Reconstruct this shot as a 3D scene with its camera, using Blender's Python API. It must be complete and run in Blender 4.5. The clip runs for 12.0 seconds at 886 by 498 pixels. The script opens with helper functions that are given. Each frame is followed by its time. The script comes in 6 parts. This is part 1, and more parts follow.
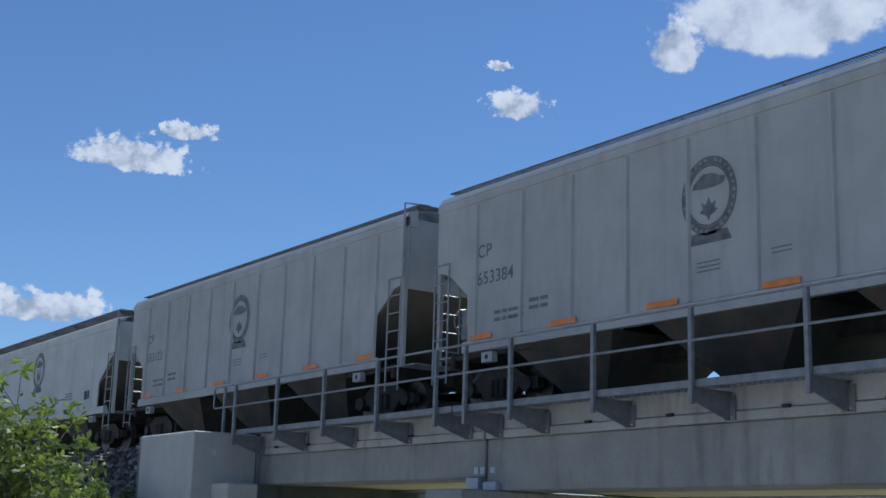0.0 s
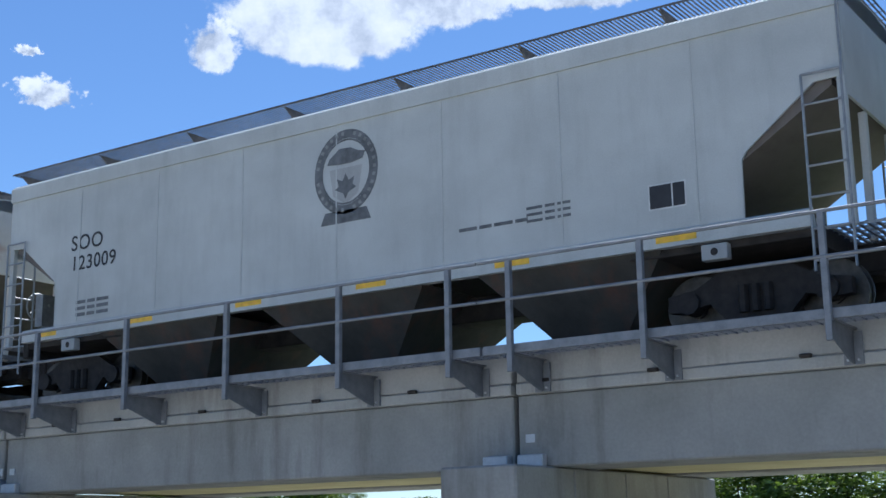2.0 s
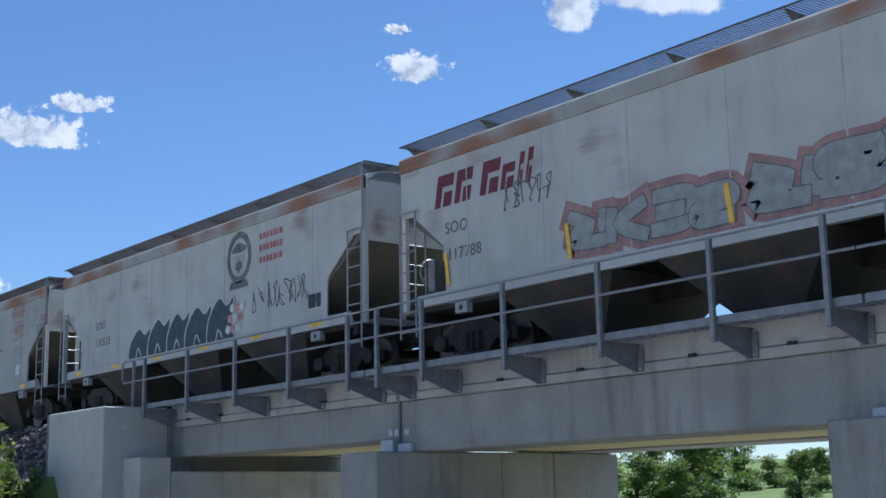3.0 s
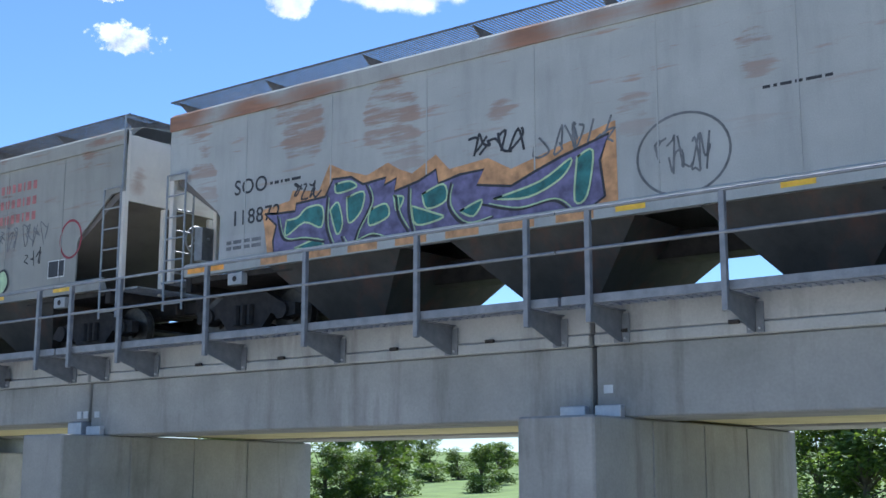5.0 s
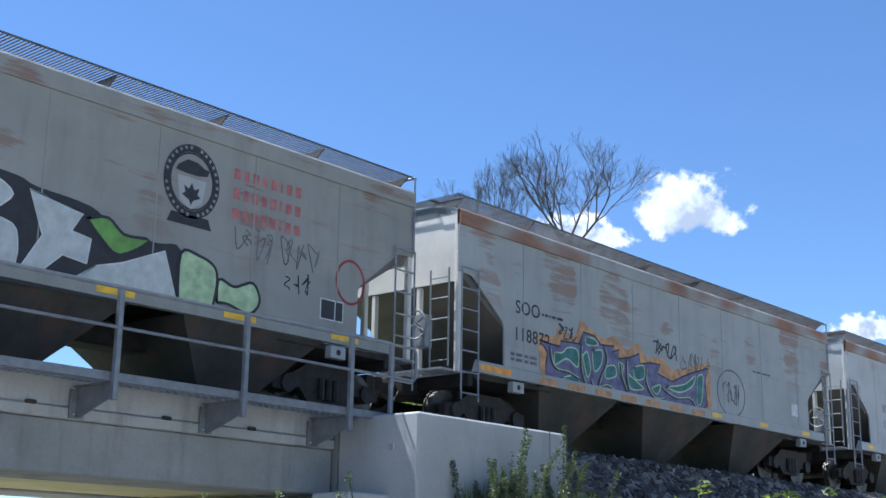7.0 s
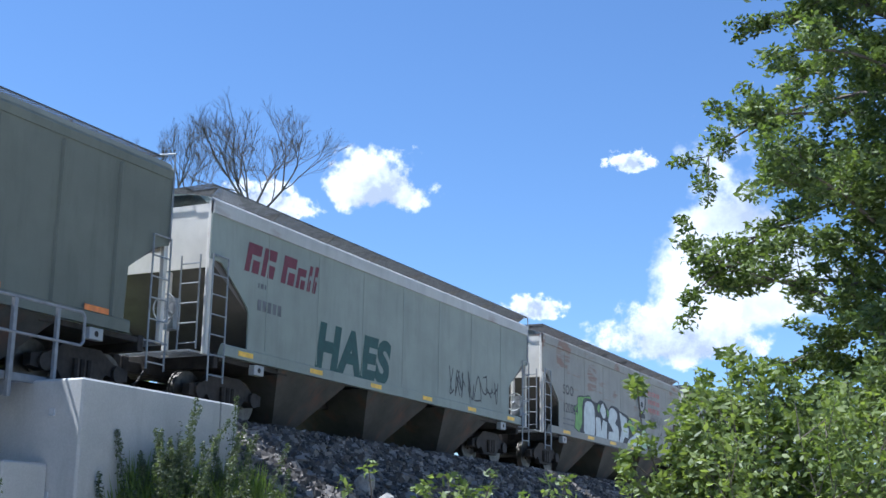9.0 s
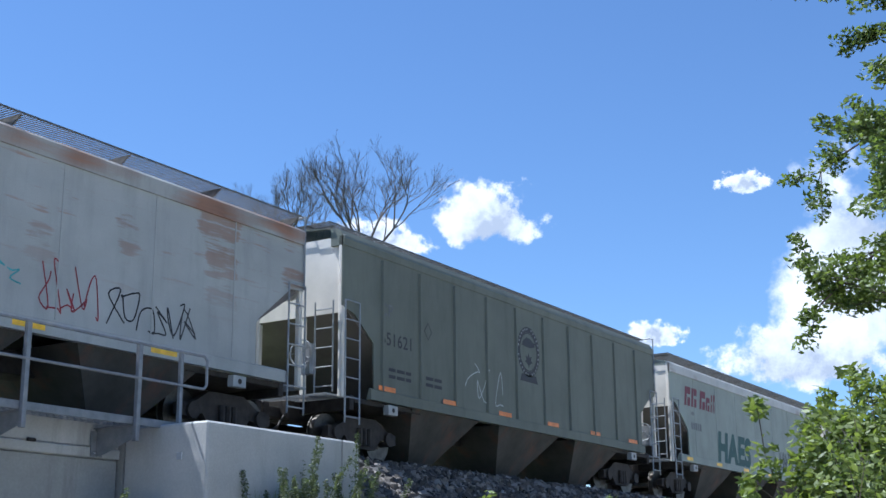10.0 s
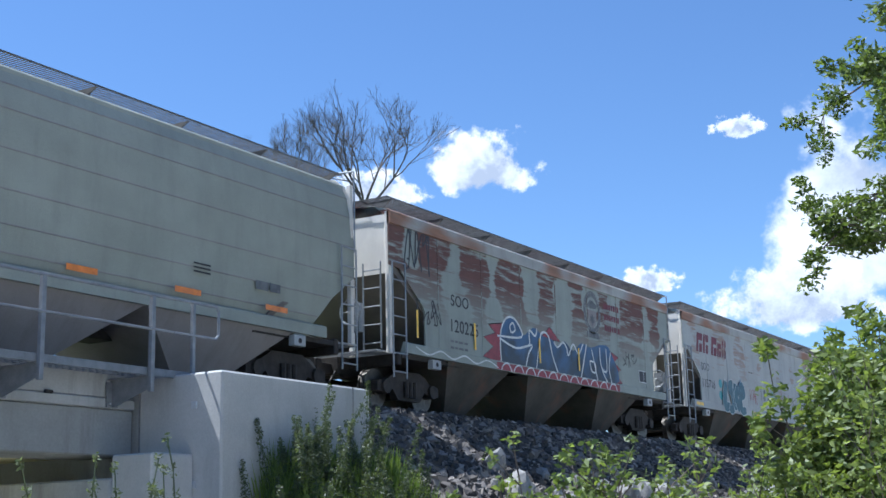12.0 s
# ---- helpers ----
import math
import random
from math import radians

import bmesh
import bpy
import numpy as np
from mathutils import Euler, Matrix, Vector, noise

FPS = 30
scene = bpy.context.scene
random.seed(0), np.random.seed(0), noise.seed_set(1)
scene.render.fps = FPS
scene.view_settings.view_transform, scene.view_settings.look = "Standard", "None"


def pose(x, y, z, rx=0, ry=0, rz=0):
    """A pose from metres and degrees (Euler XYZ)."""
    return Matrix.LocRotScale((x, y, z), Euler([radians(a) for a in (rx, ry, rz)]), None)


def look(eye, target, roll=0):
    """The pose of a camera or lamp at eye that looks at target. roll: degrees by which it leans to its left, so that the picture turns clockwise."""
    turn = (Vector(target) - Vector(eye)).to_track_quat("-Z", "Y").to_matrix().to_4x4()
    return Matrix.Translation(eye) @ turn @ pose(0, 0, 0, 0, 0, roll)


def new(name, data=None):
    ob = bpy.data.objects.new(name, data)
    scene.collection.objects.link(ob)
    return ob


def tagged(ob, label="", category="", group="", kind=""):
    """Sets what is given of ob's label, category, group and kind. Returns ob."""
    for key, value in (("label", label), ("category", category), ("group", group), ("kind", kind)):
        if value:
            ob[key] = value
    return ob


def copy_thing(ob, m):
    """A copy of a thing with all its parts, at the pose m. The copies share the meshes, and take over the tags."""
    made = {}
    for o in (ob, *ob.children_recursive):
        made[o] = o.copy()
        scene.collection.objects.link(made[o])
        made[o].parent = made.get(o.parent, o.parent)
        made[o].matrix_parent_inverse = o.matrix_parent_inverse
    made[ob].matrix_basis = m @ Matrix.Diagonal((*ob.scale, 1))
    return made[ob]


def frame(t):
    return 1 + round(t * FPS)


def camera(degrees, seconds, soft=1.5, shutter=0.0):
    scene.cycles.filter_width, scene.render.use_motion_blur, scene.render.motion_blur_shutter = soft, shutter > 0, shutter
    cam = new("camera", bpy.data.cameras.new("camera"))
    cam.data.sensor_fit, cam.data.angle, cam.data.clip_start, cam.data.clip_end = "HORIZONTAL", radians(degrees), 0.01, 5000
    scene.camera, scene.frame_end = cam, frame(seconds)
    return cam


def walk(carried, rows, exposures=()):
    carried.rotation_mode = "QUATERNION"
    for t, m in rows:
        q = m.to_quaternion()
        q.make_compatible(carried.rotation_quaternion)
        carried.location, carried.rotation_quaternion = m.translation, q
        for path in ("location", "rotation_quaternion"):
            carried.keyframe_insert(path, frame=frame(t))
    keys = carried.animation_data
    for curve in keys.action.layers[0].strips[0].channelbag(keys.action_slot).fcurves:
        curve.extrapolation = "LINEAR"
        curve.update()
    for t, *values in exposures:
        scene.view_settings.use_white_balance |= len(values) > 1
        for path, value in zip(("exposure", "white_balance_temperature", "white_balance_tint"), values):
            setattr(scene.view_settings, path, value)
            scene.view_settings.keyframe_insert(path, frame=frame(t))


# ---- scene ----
cam = camera(37.9, 12.0, soft=1.55)
PATH = [  # seconds, yaw, pitch, roll, and the place of a hand-held camera that pans from one spot
    (0.0, 55.00, 12.55, -1.70, 0.10, 0.06, 1.67), (0.5, 51.59, 13.05, -2.73, 0.10, 0.01, 1.61), (1.0, 39.75, 13.85, -1.89, 0.07, -0.06, 1.65),
    (1.5, 29.80, 14.02, -0.27, 0.04, -0.05, 1.62), (1.8, 30.79, 13.14, 0.44, 0.05, -0.05, 1.62), (2.0, 34.44, 12.72, 0.84, 0.05, -0.04, 1.61),
    (2.5, 44.47, 11.63, 0.92, 0.09, -0.01, 1.63), (3.0, 51.26, 10.99, 1.12, 0.11, -0.01, 1.64), (3.2, 52.99, 10.77, 0.93, 0.10, 0.01, 1.62),
    (4.0, 55.10, 10.16, 0.70, 0.05, -0.01, 1.64), (4.8, 44.07, 10.06, 0.14, 0.01, -0.02, 1.66), (5.0, 37.66, 10.35, -0.10, -0.01, -0.02, 1.66),
    (5.2, 30.81, 10.76, -0.34, -0.02, -0.03, 1.66), (5.5, 17.50, 11.61, -0.77, -0.04, -0.04, 1.65), (5.8, 1.83, 12.86, -1.35, -0.07, -0.07, 1.63),
    (6.0, -8.74, 13.57, -1.41, -0.10, -0.09, 1.61), (6.2, -18.95, 14.12, -1.46, -0.09, -0.08, 1.60), (6.5, -32.81, 14.55, -1.38, -0.08, -0.07, 1.59),
    (7.0, -49.41, 14.30, -0.83, -0.06, 0.02, 1.55), (7.5, -58.57, 13.20, -0.44, -0.04, 0.07, 1.53), (8.4, -65.51, 12.65, -0.45, 0.04, 0.09, 1.58),
    (9.3, -62.15, 13.51, -0.61, 0.11, 0.09, 1.64), (9.5, -61.04, 13.81, -0.04, 0.10, 0.05, 1.61), (10.0, -58.24, 14.56, 0.53, 0.03, 0.01, 1.60),
    (10.5, -56.27, 14.83, 0.81, -0.03, -0.03, 1.59), (11.0, -55.58, 14.64, 1.00, -0.11, -0.03, 1.56), (11.5, -56.29, 13.73, 1.51, -0.17, 0.04, 1.55),
    (12.0, -58.25, 12.30, 1.44, -0.20, 0.09, 1.55),
]
EYE_Z = 1.6
walk(cam, [(t, pose(x, y, z, 90 + p, r, yw)) for t, yw, p, r, x, y, z in PATH],
     exposures=[(t, s, 5450, 10) for t, s in ((0.0, 0.05), (1.0, 0.35), (1.5, 0.55), (2.5, 0.45), (3.2, 0.35), (4.8, 0.75), (5.5, 1.22), (6.0, 0.86), (6.5, 0.76), (7.0, 0.85), (7.5, 0.82), (9.5, 0.95), (10.4, 0.76), (11.2, 0.84), (12.0, 0.86))])

# ---- sky and sun: the sun stands behind the train, high and to the side from which the train comes ----
SUN_AZ, SUN_EL = 20.0, 63.0   # degrees: from +Y towards -X, and above the horizon
sun_dir = Vector((-math.sin(radians(SUN_AZ)) * math.cos(radians(SUN_EL)), math.cos(radians(SUN_AZ)) * math.cos(radians(SUN_EL)), math.sin(radians(SUN_EL))))
world = bpy.data.worlds.new("sky")
scene.world = world
world.use_nodes = True
wn = world.node_tree.nodes
sky = wn.new("ShaderNodeTexSky")
sky.sky_type = "NISHITA"
sky.sun_disc = False
sky.sun_elevation = radians(SUN_EL)
sky.sun_rotation = radians(-SUN_AZ)
sky.altitude = 200
sky.air_density, sky.dust_density, sky.ozone_density = 1.0, 0.0, 5.5
wn["Background"].inputs["Strength"].default_value = 0.085
world.node_tree.links.new(sky.outputs[0], wn["Background"].inputs["Color"])
sun = new("sun", bpy.data.lights.new("sun", "SUN"))
sun.data.energy, sun.data.angle, sun.data.color = 5.0, radians(0.5), (1.0, 0.95, 0.87)
sun.matrix_basis = look((0, 0, 60), Vector((0, 0, 60)) - sun_dir)


# ---- materials ----
def nodes_of(name):
    m = bpy.data.materials.new(name)
    m.use_nodes = True
    nt = m.node_tree
    return m, nt, nt.nodes["Principled BSDF"]


def ramp(nt, src, stops):
    r = nt.nodes.new("ShaderNodeValToRGB")
    e = r.color_ramp.elements
    e[0].position, e[0].color = stops[0][0], (*stops[0][1], 1)
    e[1].position, e[1].color = stops[-1][0], (*stops[-1][1], 1)
    for p, c in stops[1:-1]:
        e.new(p).color = (*c, 1)
    nt.links.new(src, r.inputs[0])
    return r.outputs[0]


def gray(v):
    return (v, v, v)


def coords(nt, scale=(1, 1, 1), kind="Object"):
    tc = nt.nodes.new("ShaderNodeTexCoord")
    mp = nt.nodes.new("ShaderNodeMapping")
    mp.inputs["Scale"].default_value = scale
    nt.links.new(tc.outputs[kind], mp.inputs[0])
    return mp.outputs[0]


def noise_tex(nt, vec, scale, detail=4, rough=0.55):
    n = nt.nodes.new("ShaderNodeTexNoise")
    n.inputs["Scale"].default_value, n.inputs["Detail"].default_value, n.inputs["Roughness"].default_value = scale, detail, rough
    nt.links.new(vec, n.inputs["Vector"])
    return n.outputs["Fac"]


def mix(nt, fac, a, b, mode="MIX"):
    n = nt.nodes.new("ShaderNodeMix")
    n.data_type, n.blend_type = "RGBA", mode
    for sock, v in ((n.inputs[0], fac), (n.inputs[6], a), (n.inputs[7], b)):
        if isinstance(v, (int, float)):
            sock.default_value = v
        elif isinstance(v, tuple):
            sock.default_value = (*v, 1) if len(v) == 3 else v
        else:
            nt.links.new(v, sock)
    return n.outputs[2]


def mul(nt, a, b, op="MULTIPLY"):
    n = nt.nodes.new("ShaderNodeMath")
    n.operation = op
    for sock, v in ((n.inputs[0], a), (n.inputs[1], b)):
        if isinstance(v, (int, float)):
            sock.default_value = v
        else:
            nt.links.new(v, sock)
    return n.outputs[0]


def bump(nt, bsdf, h, strength=0.3, dist=0.01):
    b = nt.nodes.new("ShaderNodeBump")
    b.inputs["Strength"].default_value, b.inputs["Distance"].default_value = strength, dist
    nt.links.new(h, b.inputs["Height"])
    nt.links.new(b.outputs[0], bsdf.inputs["Normal"])


def grainy(name, dark, light, scale=3.0, fine=40.0, rough=0.85, metal=0.0, bump_by=0.25, stain=None, stretch=(1, 1, 1)):
    m, nt, b = nodes_of(name)
    v = coords(nt)
    big = noise_tex(nt, coords(nt, stretch), scale, 5, 0.6)
    col = ramp(nt, big, [(0.3, dark), (0.7, light)])
    f = noise_tex(nt, v, fine, 3, 0.6)
    col = mix(nt, 0.2, col, ramp(nt, f, [(0.25, gray(0.35)), (0.75, gray(0.75))]), "OVERLAY")
    if stain:
        s = ramp(nt, noise_tex(nt, coords(nt, (1.6, 1.6, 0.25)), 1.3, 6, 0.65), [(0.52, gray(0)), (0.72, gray(1))])
        col = mix(nt, s, col, mix(nt, 0.55, col, stain))
    nt.links.new(col, b.inputs["Base Color"])
    b.inputs["Roughness"].default_value, b.inputs["Metallic"].default_value = rough, metal
    bump(nt, b, f, bump_by)
    return m


CONCRETE = grainy("concrete", (0.33, 0.335, 0.325), (0.44, 0.44, 0.43), 1.2, 30, 0.9, stain=(0.13, 0.12, 0.105))
CONCRETE_DARK = grainy("weathered_concrete", (0.235, 0.237, 0.23), (0.335, 0.335, 0.325), 1.0, 25, 0.9, stain=(0.10, 0.09, 0.08))
CONCRETE_WHITE = grainy("pale_concrete", (0.37, 0.37, 0.36), (0.48, 0.475, 0.46), 0.9, 35, 0.88, stain=(0.30, 0.29, 0.27))
STEEL = grainy("galvanised_steel", (0.17, 0.18, 0.20), (0.26, 0.27, 0.29), 6, 60, 0.55, 0.35, 0.1)
STEEL_PLATE = grainy("zinc_plate", (0.42, 0.44, 0.47), (0.55, 0.57, 0.60), 6, 50, 0.5, 0.3, 0.1)
# ochre holds the warm light thrown up from the sunlit ground
SOFFIT = grainy("bounce_lit_soffit", (0.48, 0.42, 0.22), (0.60, 0.54, 0.30), 1.5, 20, 0.85)
BALLAST = grainy("crushed_stone", (0.065, 0.059, 0.052), (0.23, 0.205, 0.18), 9, 60, 0.92, bump_by=0.8)
ROCK = grainy("riprap_rock", (0.16, 0.155, 0.15), (0.34, 0.33, 0.31), 3, 30, 0.9, bump_by=0.6)
RAIL_STEEL = grainy("rail_steel", (0.10, 0.08, 0.07), (0.20, 0.17, 0.15), 8, 60, 0.5, 0.7, 0.1)
TIE_WOOD = grainy("tie_wood", (0.05, 0.042, 0.035), (0.12, 0.10, 0.08), 5, 40, 0.9, stretch=(1, 0.2, 1))
IRON = grainy("truck_iron", (0.018, 0.016, 0.015), (0.055, 0.045, 0.04), 5, 50, 0.75, 0.2, 0.2)
WHEEL = grainy("wheel_steel", (0.05, 0.045, 0.04), (0.13, 0.115, 0.10), 5, 50, 0.45, 0.7, 0.1)
# grey paint darkened by the shade under the cars, with real rust stains
HOPPER = grainy("shade_dark_hopper", (0.034, 0.033, 0.03), (0.08, 0.075, 0.066), 1.5, 30, 0.8, 0.0, 0.15, stain=(0.15, 0.065, 0.04))
GRATE = grainy("grating_steel", (0.22, 0.23, 0.24), (0.36, 0.37, 0.38), 6, 60, 0.5, 0.4, 0.1)
BOARD = grainy("weathered_grating_steel", (0.09, 0.085, 0.08), (0.18, 0.17, 0.16), 6, 60, 0.6, 0.4, 0.1)
BARK = grainy("bark", (0.07, 0.055, 0.045), (0.16, 0.135, 0.115), 8, 50, 0.95, bump_by=0.6, stretch=(1, 1, 0.2))
BARE_WOOD = grainy("bare_branch_wood", (0.07, 0.06, 0.05), (0.14, 0.12, 0.105), 8, 50, 0.95, bump_by=0.4)


def paint(name, base, rust=0.0, rust_col=(0.13, 0.05, 0.028), dirt=0.35, top=4.0, bands=0.0, rough=0.75, sparse=0.0):
    """Car paint: base colour, chalky fading, dirt streaks and rust patches that lie high on the sides."""
    m, nt, b = nodes_of(name)
    v = coords(nt)
    fade = noise_tex(nt, coords(nt, (0.7, 1, 0.9)), 0.9, 5, 0.6)
    col = ramp(nt, fade, [(0.3, tuple(c * 0.86 for c in base)), (0.7, tuple(min(1, c * 1.08) for c in base))])
    streak = noise_tex(nt, coords(nt, (2.4, 1, 0.45)), 1.5, 6, 0.62)
    col = mix(nt, ramp(nt, streak, [(0.48, gray(0)), (0.85, gray(dirt))]), col, tuple(c * 0.45 for c in base))
    fine = noise_tex(nt, v, 55, 3, 0.6)
    col = mix(nt, 0.18, col, ramp(nt, fine, [(0.3, gray(0.35)), (0.7, gray(0.7))]), "OVERLAY")
    if rust > 0:
        sep = nt.nodes.new("ShaderNodeSeparateXYZ")
        nt.links.new(v, sep.inputs[0])
        h = nt.nodes.new("ShaderNodeMapRange")
        nt.links.new(sep.outputs[2], h.inputs[0])
        h.inputs[1].default_value, h.inputs[2].default_value = top - 2.2, top - 0.9
        oi = nt.nodes.new("ShaderNodeObjectInfo")
        patch = noise_tex(nt, coords(nt, (0.6, 1, 1.0)), 1.1, 1, 0.4)
        line = noise_tex(nt, coords(nt, (0.4, 1, 4.2)), 1.6, 6, 0.7)
        if bands > 0:   # patches between the inner posts, torn into level streaks
            drift = mul(nt, noise_tex(nt, coords(nt, (0.5, 0, 0.0)), 0.8, 2), 7.0)
            w = mul(nt, mul(nt, mul(nt, sep.outputs[0], 2 * math.pi / bands), drift, "ADD"), 0.0, "SINE")
            gate = mul(nt, w, mul(nt, mul(nt, patch, 0.5, "SUBTRACT"), 5.0), "ADD")
            gate = ramp(nt, mul(nt, gate, sparse, "SUBTRACT"), [(0.0, gray(0)), (0.55, gray(1))])
            torn = mul(nt, mul(nt, gate, min(1.0, 0.55 + 0.2 * rust)), mul(nt, mul(nt, line, 0.5, "SUBTRACT"), 5.0), "ADD")
            msk = ramp(nt, torn, [(0.45, gray(0)), (0.95, gray(0.45 + 0.2 * rust))])
        else:
            k = 0.86 - 0.16 * rust
            msk = ramp(nt, mul(nt, patch, mul(nt, line, 0.30), "ADD"), [(k - 0.03, gray(0)), (k + 0.16, gray(0.9))])
        msk = mul(nt, msk, h.outputs[0])
        rc = ramp(nt, line, [(0.3, tuple(c * 0.8 for c in rust_col)), (0.7, tuple(c * 1.7 for c in rust_col))])
        col = mix(nt, msk, col, rc)
    nt.links.new(col, b.inputs["Base Color"])
    b.inputs["Roughness"].default_value = rough
    b.inputs["Specular IOR Level"].default_value = 0.22
    bump(nt, b, noise_tex(nt, coords(nt, (0.8, 1, 1.2)), 2.2, 2), 0.25, 0.03)
    return m


def ground_mat():
    """Pale dry gravel and soil in the hollow by the bridge, green grass elsewhere."""
    m, nt, b = nodes_of("ground_cover")
    v = coords(nt)
    fine = noise_tex(nt, v, 9, 5, 0.65)
    green = ramp(nt, noise_tex(nt, v, 0.35, 5, 0.6), [(0.3, (0.07, 0.11, 0.02)), (0.7, (0.16, 0.22, 0.05))])
    dry = ramp(nt, noise_tex(nt, v, 0.8, 5, 0.6), [(0.3, (0.27, 0.245, 0.19)), (0.7, (0.42, 0.39, 0.325))])
    sep = nt.nodes.new("ShaderNodeSeparateXYZ")
    nt.links.new(v, sep.inputs[0])
    far = nt.nodes.new("ShaderNodeMapRange")
    nt.links.new(mul(nt, sep.outputs[1], mul(nt, noise_tex(nt, v, 0.3, 4), 8.0), "ADD"), far.inputs[0])
    far.inputs[1].default_value, far.inputs[2].default_value = 26.0, 30.0
    high = nt.nodes.new("ShaderNodeMapRange")
    nt.links.new(mul(nt, sep.outputs[2], mul(nt, noise_tex(nt, v, 0.7, 4), 1.2), "ADD"), high.inputs[0])
    high.inputs[1].default_value, high.inputs[2].default_value = 1.3, 1.7
    col = mix(nt, mul(nt, far.outputs[0], high.outputs[0], "MAXIMUM"), dry, green)
    col = mix(nt, 0.4, col, ramp(nt, fine, [(0.25, gray(0.35)), (0.75, gray(0.7))]), "OVERLAY")
    nt.links.new(col, b.inputs["Base Color"])
    b.inputs["Roughness"].default_value = 0.95
    bump(nt, b, fine, 0.8, 0.03)
    return m


GRASS_GROUND = ground_mat()


def plain(name, col, rough=0.6, var=0.2):
    m, nt, b = nodes_of(name)
    n = noise_tex(nt, coords(nt), 6, 4)
    c = ramp(nt, n, [(0.3, tuple(x * (1 - var) for x in col)), (0.7, tuple(min(1, x * (1 + var)) for x in col))])
    nt.links.new(c, b.inputs["Base Color"])
    b.inputs["Roughness"].default_value = rough
    return m


def leaf_mat(name, dark, light):
    m, nt, b = nodes_of(name)
    g = nt.nodes.new("ShaderNodeNewGeometry")
    c = ramp(nt, g.outputs["Random Per Island"], [(0.0, dark), (1.0, light)])
    nt.links.new(c, b.inputs["Base Color"])
    b.inputs["Roughness"].default_value = 0.55
    tr = nt.nodes.new("ShaderNodeBsdfTranslucent")
    nt.links.new(mix(nt, 1.0, c, (1.6, 1.7, 0.6), "MULTIPLY"), tr.inputs[0])
    ms = nt.nodes.new("ShaderNodeMixShader")
    ms.inputs[0].default_value = 0.36
    nt.links.new(b.outputs[0], ms.inputs[1])
    nt.links.new(tr.outputs[0], ms.inputs[2])
    nt.links.new(ms.outputs[0], nt.nodes["Material Output"].inputs[0])
    return m


def stone_mat():
    m, nt, b = nodes_of("loose_stones")
    g = nt.nodes.new("ShaderNodeNewGeometry")
    c = ramp(nt, g.outputs["Random Per Island"], [(0.0, (0.035, 0.032, 0.03)), (0.6, (0.115, 0.10, 0.088)), (1.0, (0.29, 0.26, 0.23))])
    nt.links.new(mix(nt, 0.3, c, ramp(nt, noise_tex(nt, coords(nt), 40, 3), [(0.3, gray(0.3)), (0.7, gray(0.7))]), "OVERLAY"), b.inputs["Base Color"])
    b.inputs["Roughness"].default_value = 0.92
    return m


STONES = stone_mat()
LEAF = leaf_mat("green_leaves", (0.055, 0.085, 0.027), (0.165, 0.21, 0.07))
LEAF_YELLOW = leaf_mat("yellow_green_leaves", (0.075, 0.11, 0.03), (0.22, 0.265, 0.085))
LEAF_FAR = leaf_mat("far_leaves", (0.06, 0.10, 0.025), (0.15, 0.20, 0.06))
WEED = leaf_mat("weed_leaves", (0.045, 0.06, 0.035), (0.12, 0.145, 0.08))
GRASS = leaf_mat("grass_blades", (0.09, 0.14, 0.03), (0.22, 0.28, 0.07))


# ---- mesh helpers ----
def box(bm, x0, x1, y0, y1, z0, z1):
    v = [bm.verts.new((x, y, z)) for z in (z0, z1) for y in (y0, y1) for x in (x0, x1)]
    for f in ((0, 2, 3, 1), (4, 5, 7, 6), (0, 1, 5, 4), (1, 3, 7, 5), (3, 2, 6, 7), (2, 0, 4, 6)):
        bm.faces.new([v[i] for i in f])
    return bm


def prism(bm, pts, axis, a, b):
    """Extrudes a closed outline of (u, v) along an axis from a to b; u, v are the other two axes in order."""
    def at(p, s):
        return {"x": (s, p[0], p[1]), "y": (p[0], s, p[1]), "z": (p[0], p[1], s)}[axis]
    lo = [bm.verts.new(at(p, a)) for p in pts]
    hi = [bm.verts.new(at(p, b)) for p in pts]
    n = len(pts)
    for i in range(n):
        bm.faces.new((lo[i], lo[(i + 1) % n], hi[(i + 1) % n], hi[i]))
    bm.faces.new(lo[::-1])
    bm.faces.new(hi)
    return bm


def tube(bm, a, b, r, r2=None, n=6):
    a, b = Vector(a), Vector(b)
    d = (b - a).normalized()
    u = d.orthogonal().normalized()
    w = d.cross(u)
    r2 = r if r2 is None else r2
    lo = [bm.verts.new(a + (u * math.cos(t) + w * math.sin(t)) * r) for t in (2 * math.pi * i / n for i in range(n))]
    hi = [bm.verts.new(b + (u * math.cos(t) + w * math.sin(t)) * r2) for t in (2 * math.pi * i / n for i in range(n))]
    for i in range(n):
        bm.faces.new((lo[i], lo[(i + 1) % n], hi[(i + 1) % n], hi[i]))
    bm.faces.new(lo[::-1])
    bm.faces.new(hi)
    return bm


def mesh_of(name, bm, material, fix=True, bev=0.0):
    if bev > 0:
        bmesh.ops.bevel(bm, geom=bm.edges[:], offset=bev, segments=1, affect="EDGES")
    if fix:
        bmesh.ops.recalc_face_normals(bm, faces=bm.faces)
    me = bpy.data.meshes.new(name)
    bm.to_mesh(me)
    bm.free()
    for m in material if isinstance(material, (list, tuple)) else (material,):
        me.materials.append(m)
    return me


def part(name, bm, material, parent, label="", bev=0.0, fix=True, m=None):
    """Links a bmesh, or a mesh made before, as one mesh object under a thing or a part."""
    me = bm if isinstance(bm, bpy.types.Mesh) else mesh_of(name, bm, material, fix, bev)
    ob = new(name, me)
    ob.parent = parent
    if m is not None:
        ob.matrix_basis = m
    return tagged(ob, label) if label else ob


